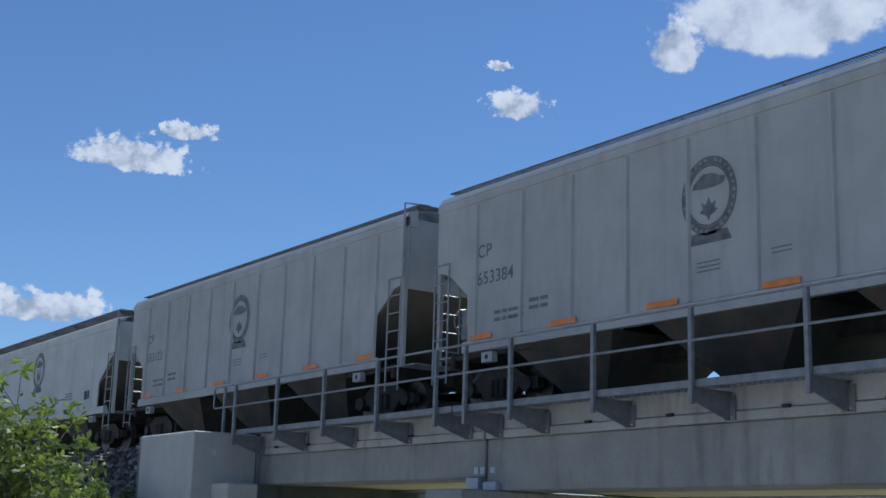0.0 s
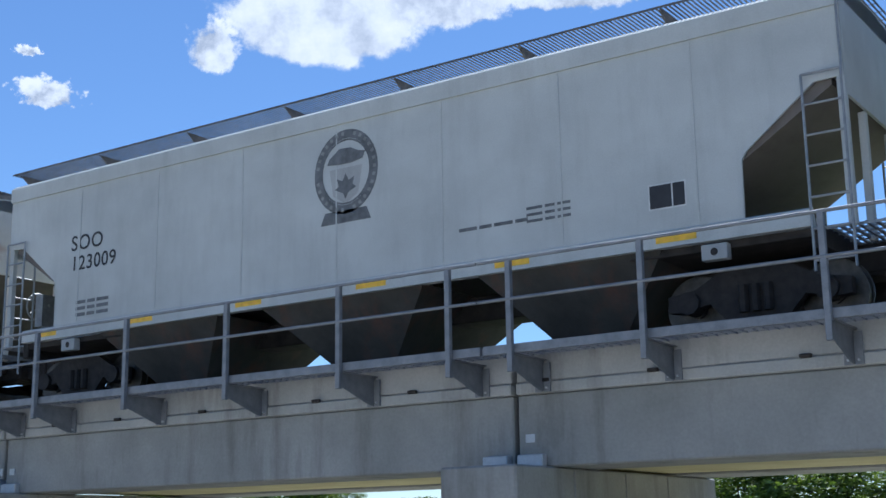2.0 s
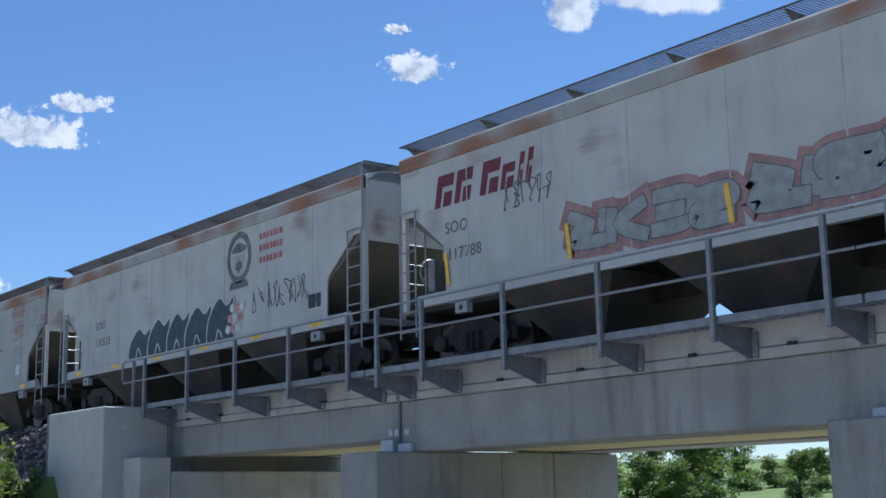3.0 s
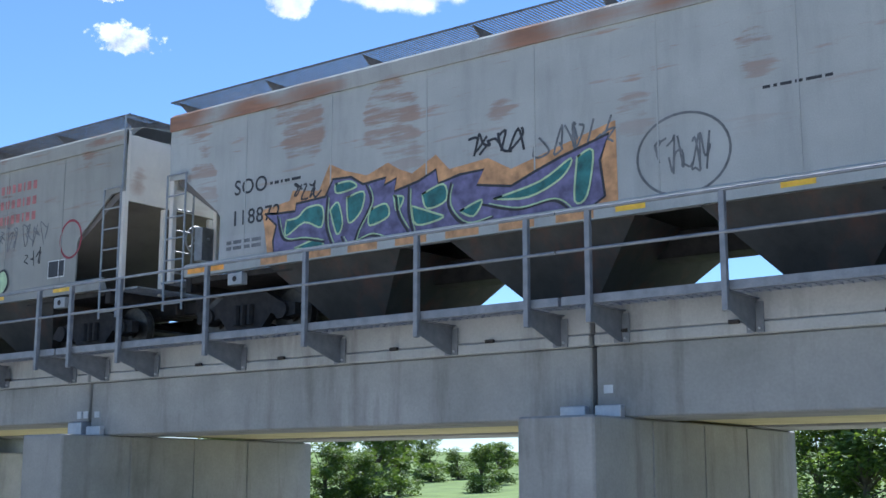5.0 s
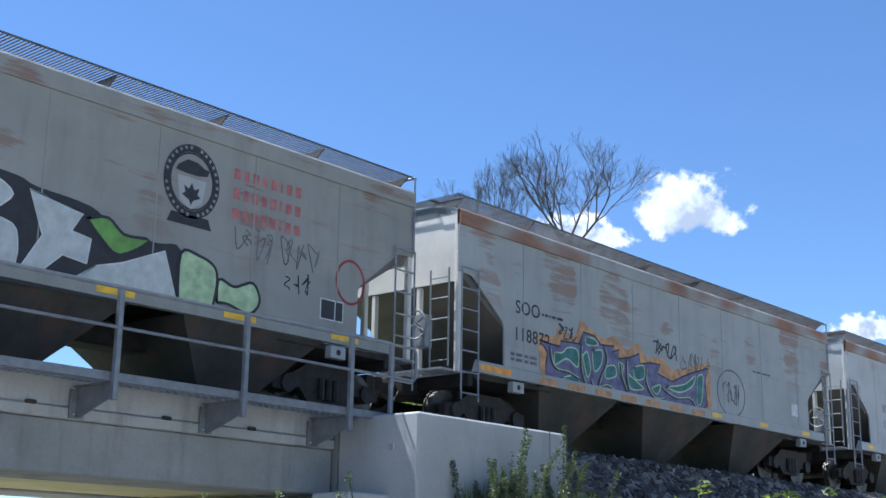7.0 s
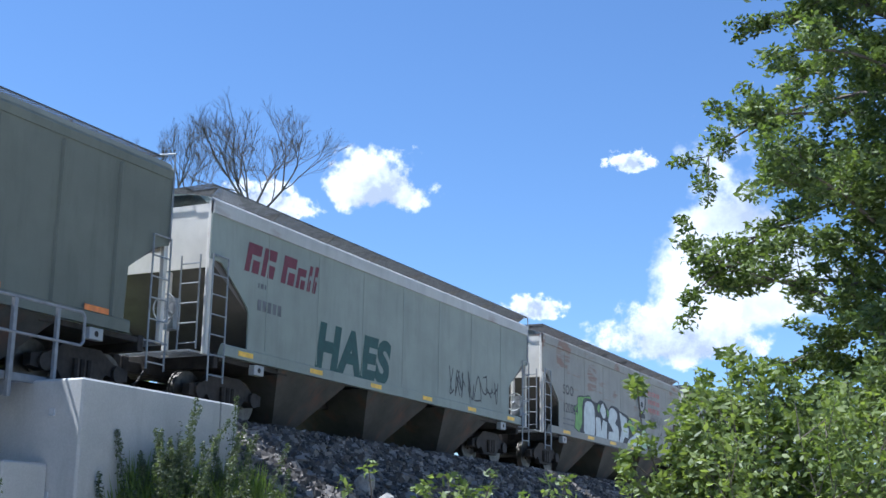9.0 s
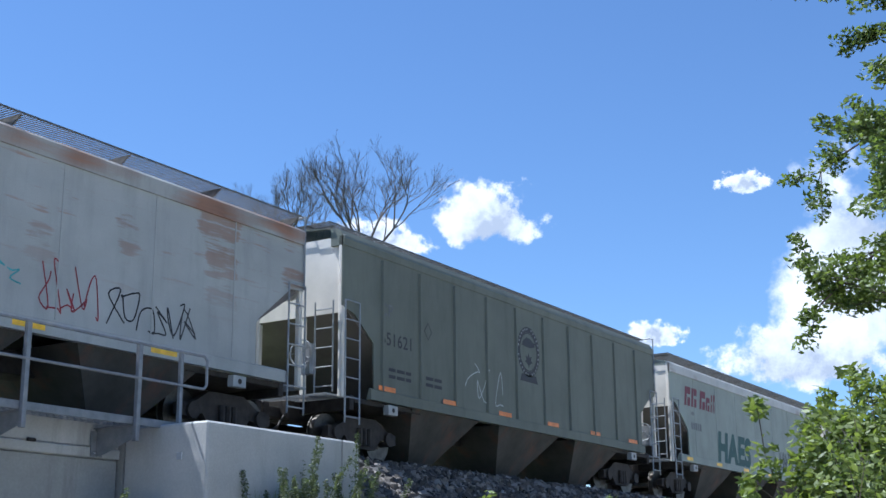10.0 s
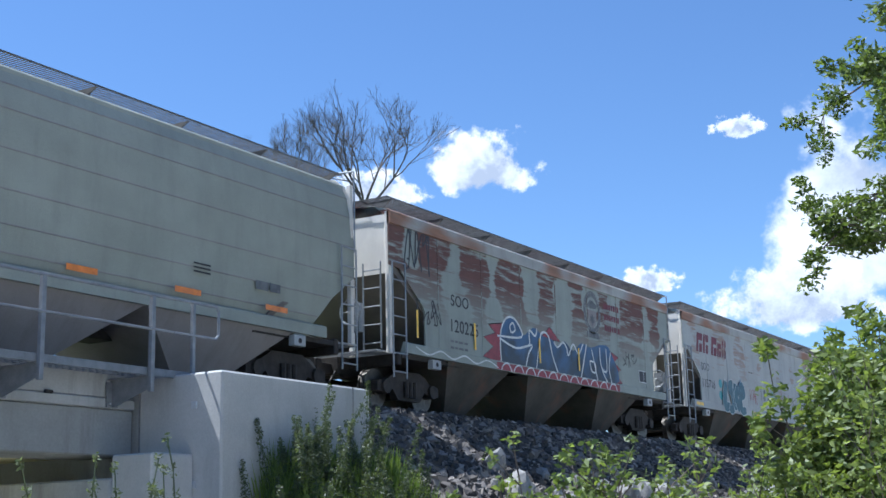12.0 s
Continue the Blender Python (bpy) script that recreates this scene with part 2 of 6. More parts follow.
def thing(name, bm, material, label, category, group="", kind="", bev=0.0, fix=True):
    ob = new(name, bm if isinstance(bm, bpy.types.Mesh) else mesh_of(name, bm, material, fix, bev))
    return tagged(ob, label, category, group, kind)


def empty(name, label, category, group="", kind=""):
    return tagged(new(name), label, category, group, kind)
# ---- the bridge and its ground ----
RAIL_Z, TRACK_Y = 4.05, 16.2
YR, YG = 12.9, 13.71                     # railing plane, girder face
DECK_Z, MID_Z, TOP_Z = 3.87, 4.40, 4.90  # walkway edge and the two rails
BAND_Z, G_Z, B_Z = 3.49, 3.345, 2.46      # foot of the kerb beam, top and foot of the girder
JOINTS = (-18.15, -8.26, 4.51)
XL, XR = -26.80, 13.41                   # faces of the abutments


def smooth(a, b, t):
    t = min(1, max(0, (t - a) / (b - a)))
    return t * t * (3 - 2 * t)


def ground_z(x, y):
    """Height of the ground: banks carry the track on either side, fields rise behind."""
    side = max(smooth(13.0, 14.4, x), smooth(27.6, 29.2, -x))
    bank = smooth(7.0, 14.2, y) if y < TRACK_Y else 1 - smooth(19.0, 30.0, y)
    top = 3.55 if y > 14.2 else 3.3
    low = -1.2 * smooth(4, 11, y) * (1 - smooth(40, 80, y))
    hill = 8.5 * smooth(60, 260, y) + 3.0 * smooth(140, 420, y)
    hill += 0.8 * math.sin(x * 0.021 + 1.0) * smooth(60, 160, y)
    return low * (1 - side * bank) + (top + 0.0) * side * bank + hill


def make_ground():
    def axis(lo, hi, fine_lo, fine_hi, step, grow):
        a = [fine_lo]
        while a[-1] < fine_hi:
            a.append(a[-1] + step)
        s = step
        while a[-1] < hi:
            s *= grow
            a.append(a[-1] + s)
        s, b = step, []
        p = fine_lo
        while p > lo:
            s *= grow
            p -= s
            b.append(p)
        return b[::-1] + a
    xs, ys = axis(-2600, 2600, -60, 90, 0.9, 1.18), axis(-2600, 2600, -6, 34, 0.6, 1.16)
    verts = []
    for y in ys:
        for x in xs:
            z = ground_z(x, y) + 0.12 * noise.noise((x * 0.5, y * 0.5, 0)) + 0.04 * noise.noise((x * 2, y * 2, 3))
            verts.append((x, y, z))
    n = len(xs)
    faces = [(j * n + i, j * n + i + 1, (j + 1) * n + i + 1, (j + 1) * n + i) for j in range(len(ys) - 1) for i in range(n - 1)]
    me = bpy.data.meshes.new("ground")
    me.from_pydata(verts, [], faces)
    me.materials.append(GRASS_GROUND)
    for p in me.polygons:
        p.use_smooth = True
    return tagged(new("ground", me), "rough green grassy ground rising into banks and fields", "ground", kind="structure")


make_ground()


def make_bridge():
    root = empty("railway_bridge", "grey concrete girder railway bridge with steel side walkway", "bridge", kind="structure")
    ends = [XL, *JOINTS, XR]
    for k, (a, b) in enumerate(zip(ends[:-1], ends[1:])):
        a, b = a + 0.035, b - 0.035
        foot = 2.69 if k in (0, 3) else B_Z   # the end spans are shallower
        bm = box(bmesh.new(), a, b, YG, YG + 1.15, foot, G_Z)
        part("girder", bm, CONCRETE_DARK, root, "grey concrete edge girder", bev=0.02)
        bm = box(bmesh.new(), a, b, 17.25, 18.45, foot, G_Z)
        part("girder", bm, CONCRETE_DARK, root, "grey concrete edge girder", bev=0.02)
        bm = box(bmesh.new(), a, b, YG + 1.2, 17.2, foot + 0.03, G_Z)
        part("soffit", bm, SOFFIT, root, "ochre-stained underside of the deck", bev=0.01)
        bm = box(bmesh.new(), a, b, YG - 0.05, YG + 0.3, G_Z + 0.004, BAND_Z)
        part("ledge", bm, CONCRETE, root, "grey concrete ledge under the kerb beam", bev=0.015)
        bm = box(bmesh.new(), a, b, YG - 0.02, YG + 0.28, BAND_Z + 0.008, DECK_Z + 0.02)
        part("kerb_beam", bm, CONCRETE, root, "pale grey concrete kerb beam", bev=0.015)
        bm = box(bmesh.new(), a, b, 18.15, 18.45, G_Z + 0.004, DECK_Z + 0.02)
        part("kerb_beam", bm, CONCRETE, root, "pale grey concrete kerb beam", bev=0.015)
        bm = box(bmesh.new(), a, b, YG + 0.3, 18.13, G_Z + 0.004, 3.62)
        part("deck_slab", bm, CONCRETE_DARK, root, "dark concrete deck slab")
    for xj in JOINTS:
        bm = box(bmesh.new(), xj - 0.02, xj + 0.02, YG + 0.12, YG + 1.0, B_Z, DECK_Z)
        part("joint_seal", bm, IRON, root, "black expansion joint seal")
        pz = 3.07 if xj == JOINTS[2] else 2.81
        bm = box(bmesh.new(), xj + 0.14, xj + 0.27, YG - 0.012, YG, pz - 0.05, pz + 0.05)
        part("marker_plate", bm, STEEL_PLATE, root, "small white marker plate")
        tall = {JOINTS[0]: -1, JOINTS[2]: 1}.get(xj, 0)   # side of the shallow span
        for s in (-1, 1):
            x0 = xj + s * 0.07
            top = 2.685 if s == tall else B_Z + 0.15
            bm = box(bmesh.new(), min(x0, x0 + s * 0.36), max(x0, x0 + s * 0.36), YG - 0.12, YG + 0.5 if s == tall else YG - 0.004, B_Z, top)
            part("bearing", bm, STEEL_PLATE, root, "pale steel bearing bracket", bev=0.012)
            if s == tall:
                for q in (0.0, 0.17):
                    bm = box(bmesh.new(), xj + s * (0.08 + q) - 0.06, xj + s * (0.08 + q) + 0.06, YG - 0.03, YG - 0.002, 2.75, 2.87)
                    part("bearing_plate", bm, STEEL_PLATE, root, "small pale steel plate", bev=0.004)
    # inserts and dark form-tie marks along the ledge
    x = XL + 0.9
    i = 0
    while x < XR - 0.5:
        bm = box(bmesh.new(), x - 0.07, x + 0.07, YG - 0.09, YG - 0.04, BAND_Z - 0.01, BAND_Z + 0.035)
        part("form_tie", bm, IRON, root, "dark rusted form tie", bev=0.01)
        x += 1.45 + 0.9 * ((i * 37) % 5) / 5
        i += 1
    return root


bridge = make_bridge()


def make_piers():
    for xj in JOINTS:
        root = empty("bridge_pier", "long grey concrete wall pier with stained faces", "pier", "bridge piers", "structure")
        bm = box(bmesh.new(), xj - 0.53, xj + 0.53, 12.8, 18.6, -2.5, B_Z - 0.004)
        part("pier_wall", bm, CONCRETE_DARK, root, bev=0.025)
        for y in (14.2, 15.6, 16.9):
            bm = box(bmesh.new(), xj - 0.55, xj + 0.55, y - 0.02, y + 0.02, -2.4, B_Z - 0.03)
            part("pour_joint", bm, CONCRETE_DARK, root, bev=0.006)


make_piers()


def make_abutments():
    for x0, x1, s in ((XR, 16.98, 1), (-29.84, XL, -1)):
        face = x0 if s > 0 else x1
        root = empty("abutment", "pale concrete bridge abutment block with a lower bearing seat", "abutment", "abutments", "structure")
        bm = box(bmesh.new(), x0, x1, 12.05, 13.62, -2.2, 3.81)
        part("wing_wall", bm, CONCRETE_WHITE, root, "pale concrete wing wall with worn edges", bev=0.03)
        bm = box(bmesh.new(), min(face, face + s * 0.6), max(face, face + s * 0.6), 13.63, 18.6, -2.2, 3.6)
        part("back_wall", bm, CONCRETE_DARK, root)
        bm = box(bmesh.new(), min(face - s * 0.82, face), max(face - s * 0.82, face), 13.31, 18.4, -2.4, 2.36)
        part("bearing_seat", bm, CONCRETE, root, "grey concrete bearing seat", bev=0.025)
        bm = box(bmesh.new(), min(face - s * 0.82, face - s * 0.004), max(face - s * 0.82, face - s * 0.004), 12.55, 13.3, -2.4, 2.67)
        part("seat_cheek", bm, CONCRETE_WHITE, root, "pale concrete cheek block of the bearing seat", bev=0.025)
        xj = face + s * 3.1
        bm = box(bmesh.new(), xj - 0.012, xj + 0.012, 12.04, 12.3, -1, 3.8)
        part("wall_joint", bm, CONCRETE_DARK, root)
        for z in (2.2, 3.3):
            bm = box(bmesh.new(), face - s * 0.012 - 0.01, face - s * 0.012 + 0.01, 12.5, 12.6, z, z + 0.1)
            part("anchor_plate", bm, STEEL_PLATE, root, "small square anchor plate", bev=0.004)


make_abutments()


def make_walkway():
    root = empty("walkway", "grey galvanised steel walkway with brackets and edge beam", "walkway", kind="structure")
    ends = [XL + 0.25, *JOINTS, XR + 0.35]
    for a, b in zip(ends[:-1], ends[1:]):
        a, b = a + 0.02, b - 0.02
        bm = box(bmesh.new(), a, b, YR + 0.045, YR + 0.095, DECK_Z - 0.11, DECK_Z)
        part("edge_beam", bm, STEEL, root, "galvanised edge angle", bev=0.006)
        n = int((b - a) / 0.12)
        bm = bmesh.new()
        for i in range(n):
            x = a + (b - a) * (i + 0.5) / n
            box(bm, x - 0.006, x + 0.006, YR + 0.1, YG - 0.03, DECK_Z - 0.05, DECK_Z - 0.012)
        for y in np.linspace(YR + 0.13, YG - 0.06, 6):
            box(bm, a, b, y - 0.004, y + 0.004, DECK_Z - 0.05, DECK_Z - 0.01)
        tagged(part("grating", bm, GRATE, root, "open steel bar grating", fix=False), kind="stuff")
    return root


walkway = make_walkway()
POSTS = [-26.57, -24.56, -22.55, -20.54, -18.59, -17.71, -16.46, -14.44, -12.42, -10.42, -8.7, -7.82,
         -6.09, -4.02, -1.95, 0.12, 2.19, 4.07, 4.95, 6.95, 8.94, 10.94, 12.9]


def make_railing():
    root = empty("handrail", "grey steel handrail with square posts and two pipe rails", "railing", kind="structure")
    post = mesh_of("post", box(bmesh.new(), -0.035, 0.035, -0.035, 0.035, DECK_Z - 0.34, TOP_Z), STEEL, bev=0.006)
    gus = bmesh.new()
    y0, y1 = 0.04, YG - YR - 0.03
    prism(gus, [(y0, DECK_Z - 0.115), (y1, DECK_Z - 0.115), (y1, G_Z + 0.02), (y1 - 0.12, G_Z + 0.02), (y0, DECK_Z - 0.30)], "x", -0.006, 0.006)
    for u in (-0.105, 0.012):
        box(gus, u, u + 0.093, y1 - 0.045, y1 - 0.025, G_Z + 0.012, DECK_Z - 0.16)
    box(gus, -0.045, 0.045, y0, y1, DECK_Z - 0.125, DECK_Z - 0.113)
    gus = mesh_of("bracket", gus, STEEL)
    bolt = bmesh.new()
    tube(bolt, (0, -0.03, 0), (0, 0, 0), 0.014, n=6)
    bolt = mesh_of("bolt", bolt, STEEL_PLATE)
    for x in POSTS:
        p = part("post", post, None, root, m=pose(x, YR, 0))
        br = part("bracket", gus, None, walkway, "triangular steel bracket", m=pose(x, YR, 0))
        for dx in (-0.035, 0.035):
            part("bolt", bolt, None, br, m=pose(dx * 1.65, y1 - 0.045, G_Z + 0.06))
    ends = [XL + 0.1, *JOINTS, XR - 0.1]
    for a, b in zip(ends[:-1], ends[1:]):
        a, b = (a if a in JOINTS else a), (b if b in JOINTS else b)
        for z in (MID_Z, TOP_Z - 0.02):
            bm = bmesh.new()
            tube(bm, (a + 0.012, YR - 0.02, z), (b - 0.012, YR - 0.02, z), 0.021, n=8)
            part("rail_pipe", bm, STEEL, root, "round pipe rail")
    for face, s in ((XR - 0.1, 1), (XL + 0.1, -1)):   # the rails return in a loop over the abutment
        e = face + s * 0.95
        bm = bmesh.new()
        tube(bm, (face, YR - 0.02, TOP_Z - 0.02), (e - s * 0.06, YR - 0.02, TOP_Z - 0.02), 0.021, n=8)
        tube(bm, (e - s * 0.06, YR - 0.02, TOP_Z - 0.02), (e, YR - 0.02, TOP_Z - 0.08), 0.021, n=8)
        tube(bm, (e, YR - 0.02, TOP_Z - 0.08), (e, YR - 0.02, MID_Z + 0.06), 0.021, n=8)
        tube(bm, (e, YR - 0.02, MID_Z + 0.06), (e - s * 0.06, YR - 0.02, MID_Z), 0.021, n=8)
        tube(bm, (e - s * 0.06, YR - 0.02, MID_Z), (face, YR - 0.02, MID_Z), 0.021, n=8)
        part("rail_loop", bm, STEEL, root, "rounded end loop of the rails")
        bm = box(bmesh.new(), face + s * 0.42 - 0.03, face + s * 0.42 + 0.03, YR - 0.03, YR + 0.03, 3.815, TOP_Z - 0.03)
        part("post", bm, STEEL, root, bev=0.006)


make_railing()


def make_track():
    bed = bmesh.new()
    prism(bed, [(10.9, 1.75), (14.35, RAIL_Z - 0.2), (17.85, RAIL_Z - 0.2), (21.2, 1.75)], "x", 17.02, 420)
    prism(bed, [(10.9, 1.75), (14.35, RAIL_Z - 0.2), (17.85, RAIL_Z - 0.2), (21.2, 1.75)], "x", -420, -29.89)
    prism(bed, [(14.03, 3.63), (14.03, 3.75), (14.75, RAIL_Z - 0.2), (17.65, RAIL_Z - 0.2), (18.1, 3.7), (18.1, 3.63)], "x", -29.87, 17.00)
    thing("ballast_bed", bed, BALLAST, "grey crushed stone ballast bed under the track", "ballast", kind="structure")
    tie = mesh_of("tie", box(bmesh.new(), -0.11, 0.11, -1.3, 1.3, -0.2, -0.17 + 0.0), TIE_WOOD, bev=0.008)
    root = empty("railway_track", "steel rails on dark timber ties", "track", kind="structure")
    for s in (-1, 1):
        bm = bmesh.new()
        y = TRACK_Y + s * 0.755
        prism(bm, [(y - 0.07, RAIL_Z - 0.17), (y + 0.07, RAIL_Z - 0.17), (y + 0.02, RAIL_Z - 0.13), (y + 0.037, RAIL_Z - 0.04), (y + 0.037, RAIL_Z), (y - 0.037, RAIL_Z), (y - 0.037, RAIL_Z - 0.04), (y - 0.02, RAIL_Z - 0.13)], "x", -420, 420)
        part("rail", bm, RAIL_STEEL, root, "steel running rail")
    for i in range(250):
        part("tie", tie, None, root, m=pose(-60 + i * 0.52, TRACK_Y, RAIL_Z))
    bm = bmesh.new()
    for i in range(500):
        for x in (-60.5 - i * 0.55, 70.5 + i * 0.55):
            box(bm, x - 0.11, x + 0.11, TRACK_Y - 1.3, TRACK_Y + 1.3, RAIL_Z - 0.2, RAIL_Z - 0.17)
    tagged(part("tie_rows", bm, TIE_WOOD, root, fix=False), kind="stuff")


make_track()
# ---- the train: twelve covered hopper cars rolling past ----
SPEED, W = 17.34, 1.6
GAPS = [-5.2, -21.75, -38.2, -54.85, -71.85, -88.05, -104.72, -120.5, -137.25, -154.05, -170.97, -187.3, -203.8]
FADED_GREY = paint("faded_grey_paint", (0.42, 0.425, 0.42), 0.0, dirt=0.4)
DARK_GREY_GREEN = paint("dark_grey_green_paint", (0.17, 0.182, 0.152), 0.0, dirt=0.45)
GREEN_GREY = paint("grey_green_paint", (0.30, 0.33, 0.295), 0.0, dirt=0.4)
LIGHT_GREY = paint("light_grey_paint", (0.52, 0.54, 0.53), 0.0, dirt=0.3)
ROUND_GREY = paint("weathered_grey_paint", (0.32, 0.335, 0.29), 0.0, dirt=0.3)
SOO_CLEAN = paint("pale_grey_paint", (0.50, 0.505, 0.49), 0.3, dirt=0.35)
SOO_RUST = paint("rust_patched_grey_paint", (0.40, 0.41, 0.395), 1.0, rust_col=(0.20, 0.11, 0.07), dirt=0.4, bands=2.05, sparse=0.4)
SOO_DULL = paint("dull_grey_paint", (0.315, 0.312, 0.285), 1.0, rust_col=(0.16, 0.08, 0.055), dirt=0.4, bands=2.3, sparse=0.5)
SOO_HEAVY = paint("heavily_rusted_grey_paint", (0.32, 0.345, 0.31), 2.2, rust_col=(0.095, 0.034, 0.026), dirt=0.4, bands=1.75, sparse=-0.7)
EAVE_RUST = paint("rusty_eave_paint", (0.38, 0.38, 0.36), 1.5, rust_col=(0.20, 0.10, 0.06), dirt=0.5, top=4.2)
# car ends: cream raised to carry the sun on them, plus some rust
SUNLIT_END = paint("sun_brightened_end_paint", (0.76, 0.71, 0.63), 0.35, rust_col=(0.25, 0.11, 0.05), dirt=0.35)
SLOPE = paint("dusty_slope_paint", (0.28, 0.255, 0.25), 0.0, dirt=0.5)
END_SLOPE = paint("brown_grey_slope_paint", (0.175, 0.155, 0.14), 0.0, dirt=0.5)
BLACK_PAINT = plain("black_lettering", (0.03, 0.03, 0.033), 0.6)
GREY_PAINT = plain("worn_grey_lettering", (0.14, 0.145, 0.15), 0.7, 0.35)
FADED_RED = plain("chalky_red_lettering", (0.40, 0.15, 0.14), 0.7, 0.3)
RED_PAINT = plain("maroon_lettering", (0.14, 0.02, 0.032), 0.6)
ORANGE = plain("orange_reflector", (0.75, 0.22, 0.03), 0.4)
YELLOW = plain("yellow_reflector", (0.85, 0.50, 0.03), 0.4)
WHITE_PAINT = plain("white_paint", (0.62, 0.63, 0.62), 0.6)
VIOLET = plain("violet_field_paint", (0.135, 0.12, 0.225), 0.55, 0.45)
TEAL_FIELD = plain("teal_field_paint", (0.035, 0.15, 0.14), 0.55, 0.45)
DULL_SLATE = plain("dull_slate_spray_paint", (0.30, 0.31, 0.30), 0.6, 0.2)
DULL_PINK = plain("faded_red_spray_paint", (0.33, 0.20, 0.18), 0.6, 0.25)
CREST_PALE = plain("worn_pale_lettering", (0.25, 0.255, 0.245), 0.7, 0.3)
TEAL = plain("teal_spray_paint", (0.06, 0.30, 0.31), 0.55, 0.3)
DEEP_TEAL = plain("dark_teal_spray_paint", (0.035, 0.10, 0.13), 0.55, 0.3)
PALE_GREEN = plain("pale_green_spray_paint", (0.42, 0.55, 0.32), 0.55, 0.25)
GREEN = plain("green_spray_paint", (0.16, 0.32, 0.07), 0.55, 0.25)
HALO = plain("orange_spray_paint", (0.50, 0.27, 0.12), 0.6, 0.35)
SILVER = plain("silver_spray_paint", (0.50, 0.52, 0.50), 0.4, 0.15)
DEEP_RED = plain("deep_red_spray_paint", (0.25, 0.03, 0.04), 0.55, 0.3)
PINK = plain("dusty_pink_spray_paint", (0.45, 0.24, 0.21), 0.6, 0.25)
NAVY = plain("dark_navy_spray_paint", (0.035, 0.055, 0.075), 0.6, 0.3)


def two_tone(name, low, high, z0, z1):
    """Sprayed blend of two colours, upwards and in drifting clouds."""
    m, nt, b = nodes_of(name)
    sep = nt.nodes.new("ShaderNodeSeparateXYZ")
    nt.links.new(coords(nt), sep.inputs[0])
    h = nt.nodes.new("ShaderNodeMapRange")
    nt.links.new(mul(nt, sep.outputs[2], mul(nt, mul(nt, noise_tex(nt, coords(nt), 2.0, 3), 0.5, "SUBTRACT"), 3.2), "ADD"), h.inputs[0])
    h.inputs[1].default_value, h.inputs[2].default_value = z0, z1
    nt.links.new(mix(nt, h.outputs[0], low, high), b.inputs["Base Color"])
    b.inputs["Roughness"].default_value = 0.55
    return m


MESHES = {}


def cached(key, make, material=None, bev=0.0, fix=True):
    if key not in MESHES:
        MESHES[key] = mesh_of(str(key[0] if isinstance(key, tuple) else key), make(bmesh.new()), material, fix, bev)
    return MESHES[key]


def truck_parts(root, x):
    """A three-piece freight truck: side frames, bolster, springs and two wheelsets."""
    tr = new("truck")
    tr.parent, tr.matrix_basis = root, pose(x, 0, 0)

    def frame_shape(bm):
        prism(bm, [(-1.18, 0.36), (-1.18, 0.56), (-0.80, 0.62), (-0.45, 0.82), (0.45, 0.82), (0.80, 0.62), (1.18, 0.56), (1.18, 0.36), (0.98, 0.34),
                   (0.62, 0.42), (0.42, 0.2), (-0.42, 0.2), (-0.62, 0.42), (-0.98, 0.34)], "y", -0.08, 0.08)
        for s in (-1, 1):
            tube(bm, (s * 0.89, -0.14, 0.45), (s * 0.89, 0.1, 0.45), 0.15, n=10)
            for k in (-1, 0, 1):
                tube(bm, (k * 0.16, -0.10 - 0.01 * s, 0.26), (k * 0.16, -0.10 - 0.01 * s, 0.6), 0.06, n=7)
        return bm
    fr = cached("side_frame", frame_shape, IRON)
    for s in (-1, 1):
        part("side_frame", fr, None, tr, "black cast truck side frame", m=pose(0, s * 1.0, 0, 0, 0, 0 if s < 0 else 180))
    part("bolster", cached("bolster", lambda bm: box(bm, -0.22, 0.22, -1.05, 1.05, 0.45, 0.72), IRON, 0.03), None, tr)

    def wheels(bm):
        tube(bm, (0, -1.0, 0), (0, 1.0, 0), 0.08, n=8)
        for s in (-1, 1):
            y = s * 0.755
            tube(bm, (0, y - 0.06, 0), (0, y + 0.06, 0), 0.42, n=28)
            tube(bm, (0, y - s * 0.085, 0), (0, y - s * 0.06, 0), 0.445, n=28)
            tube(bm, (0, y + s * 0.06, 0), (0, y + s * 0.10, 0), 0.14, n=10)
            for k in range(4):
                a = k * math.pi / 2
                tube(bm, (0.26 * math.cos(a), y + s * 0.058, 0.26 * math.sin(a)), (0.26 * math.cos(a), y + s * 0.066, 0.26 * math.sin(a)), 0.05, n=8)
        return bm
    ws = cached("wheelset", wheels, WHEEL)
    for s in (-1, 1):
        o = part("wheelset", ws, None, tr, "worn steel wheels on an axle", m=pose(s * 0.89, 0, 0.42))
        WHEELSETS.append((o, s))


WHEELSETS = []


def ladder(bm, axis, a, b, fixed, z0, z1, step=0.38, r=0.016):
    def at(u, z):
        return (u, fixed, z) if axis == "x" else (fixed, u, z)
    tube(bm, at(a, z0), at(a, z1), r * 1.2, n=6)
    tube(bm, at(b, z0), at(b, z1), r * 1.2, n=6)
    z = z0 + 0.12
    while z < z1:
        tube(bm, at(a, z), at(b, z), r, n=6)
        z += step
    return bm


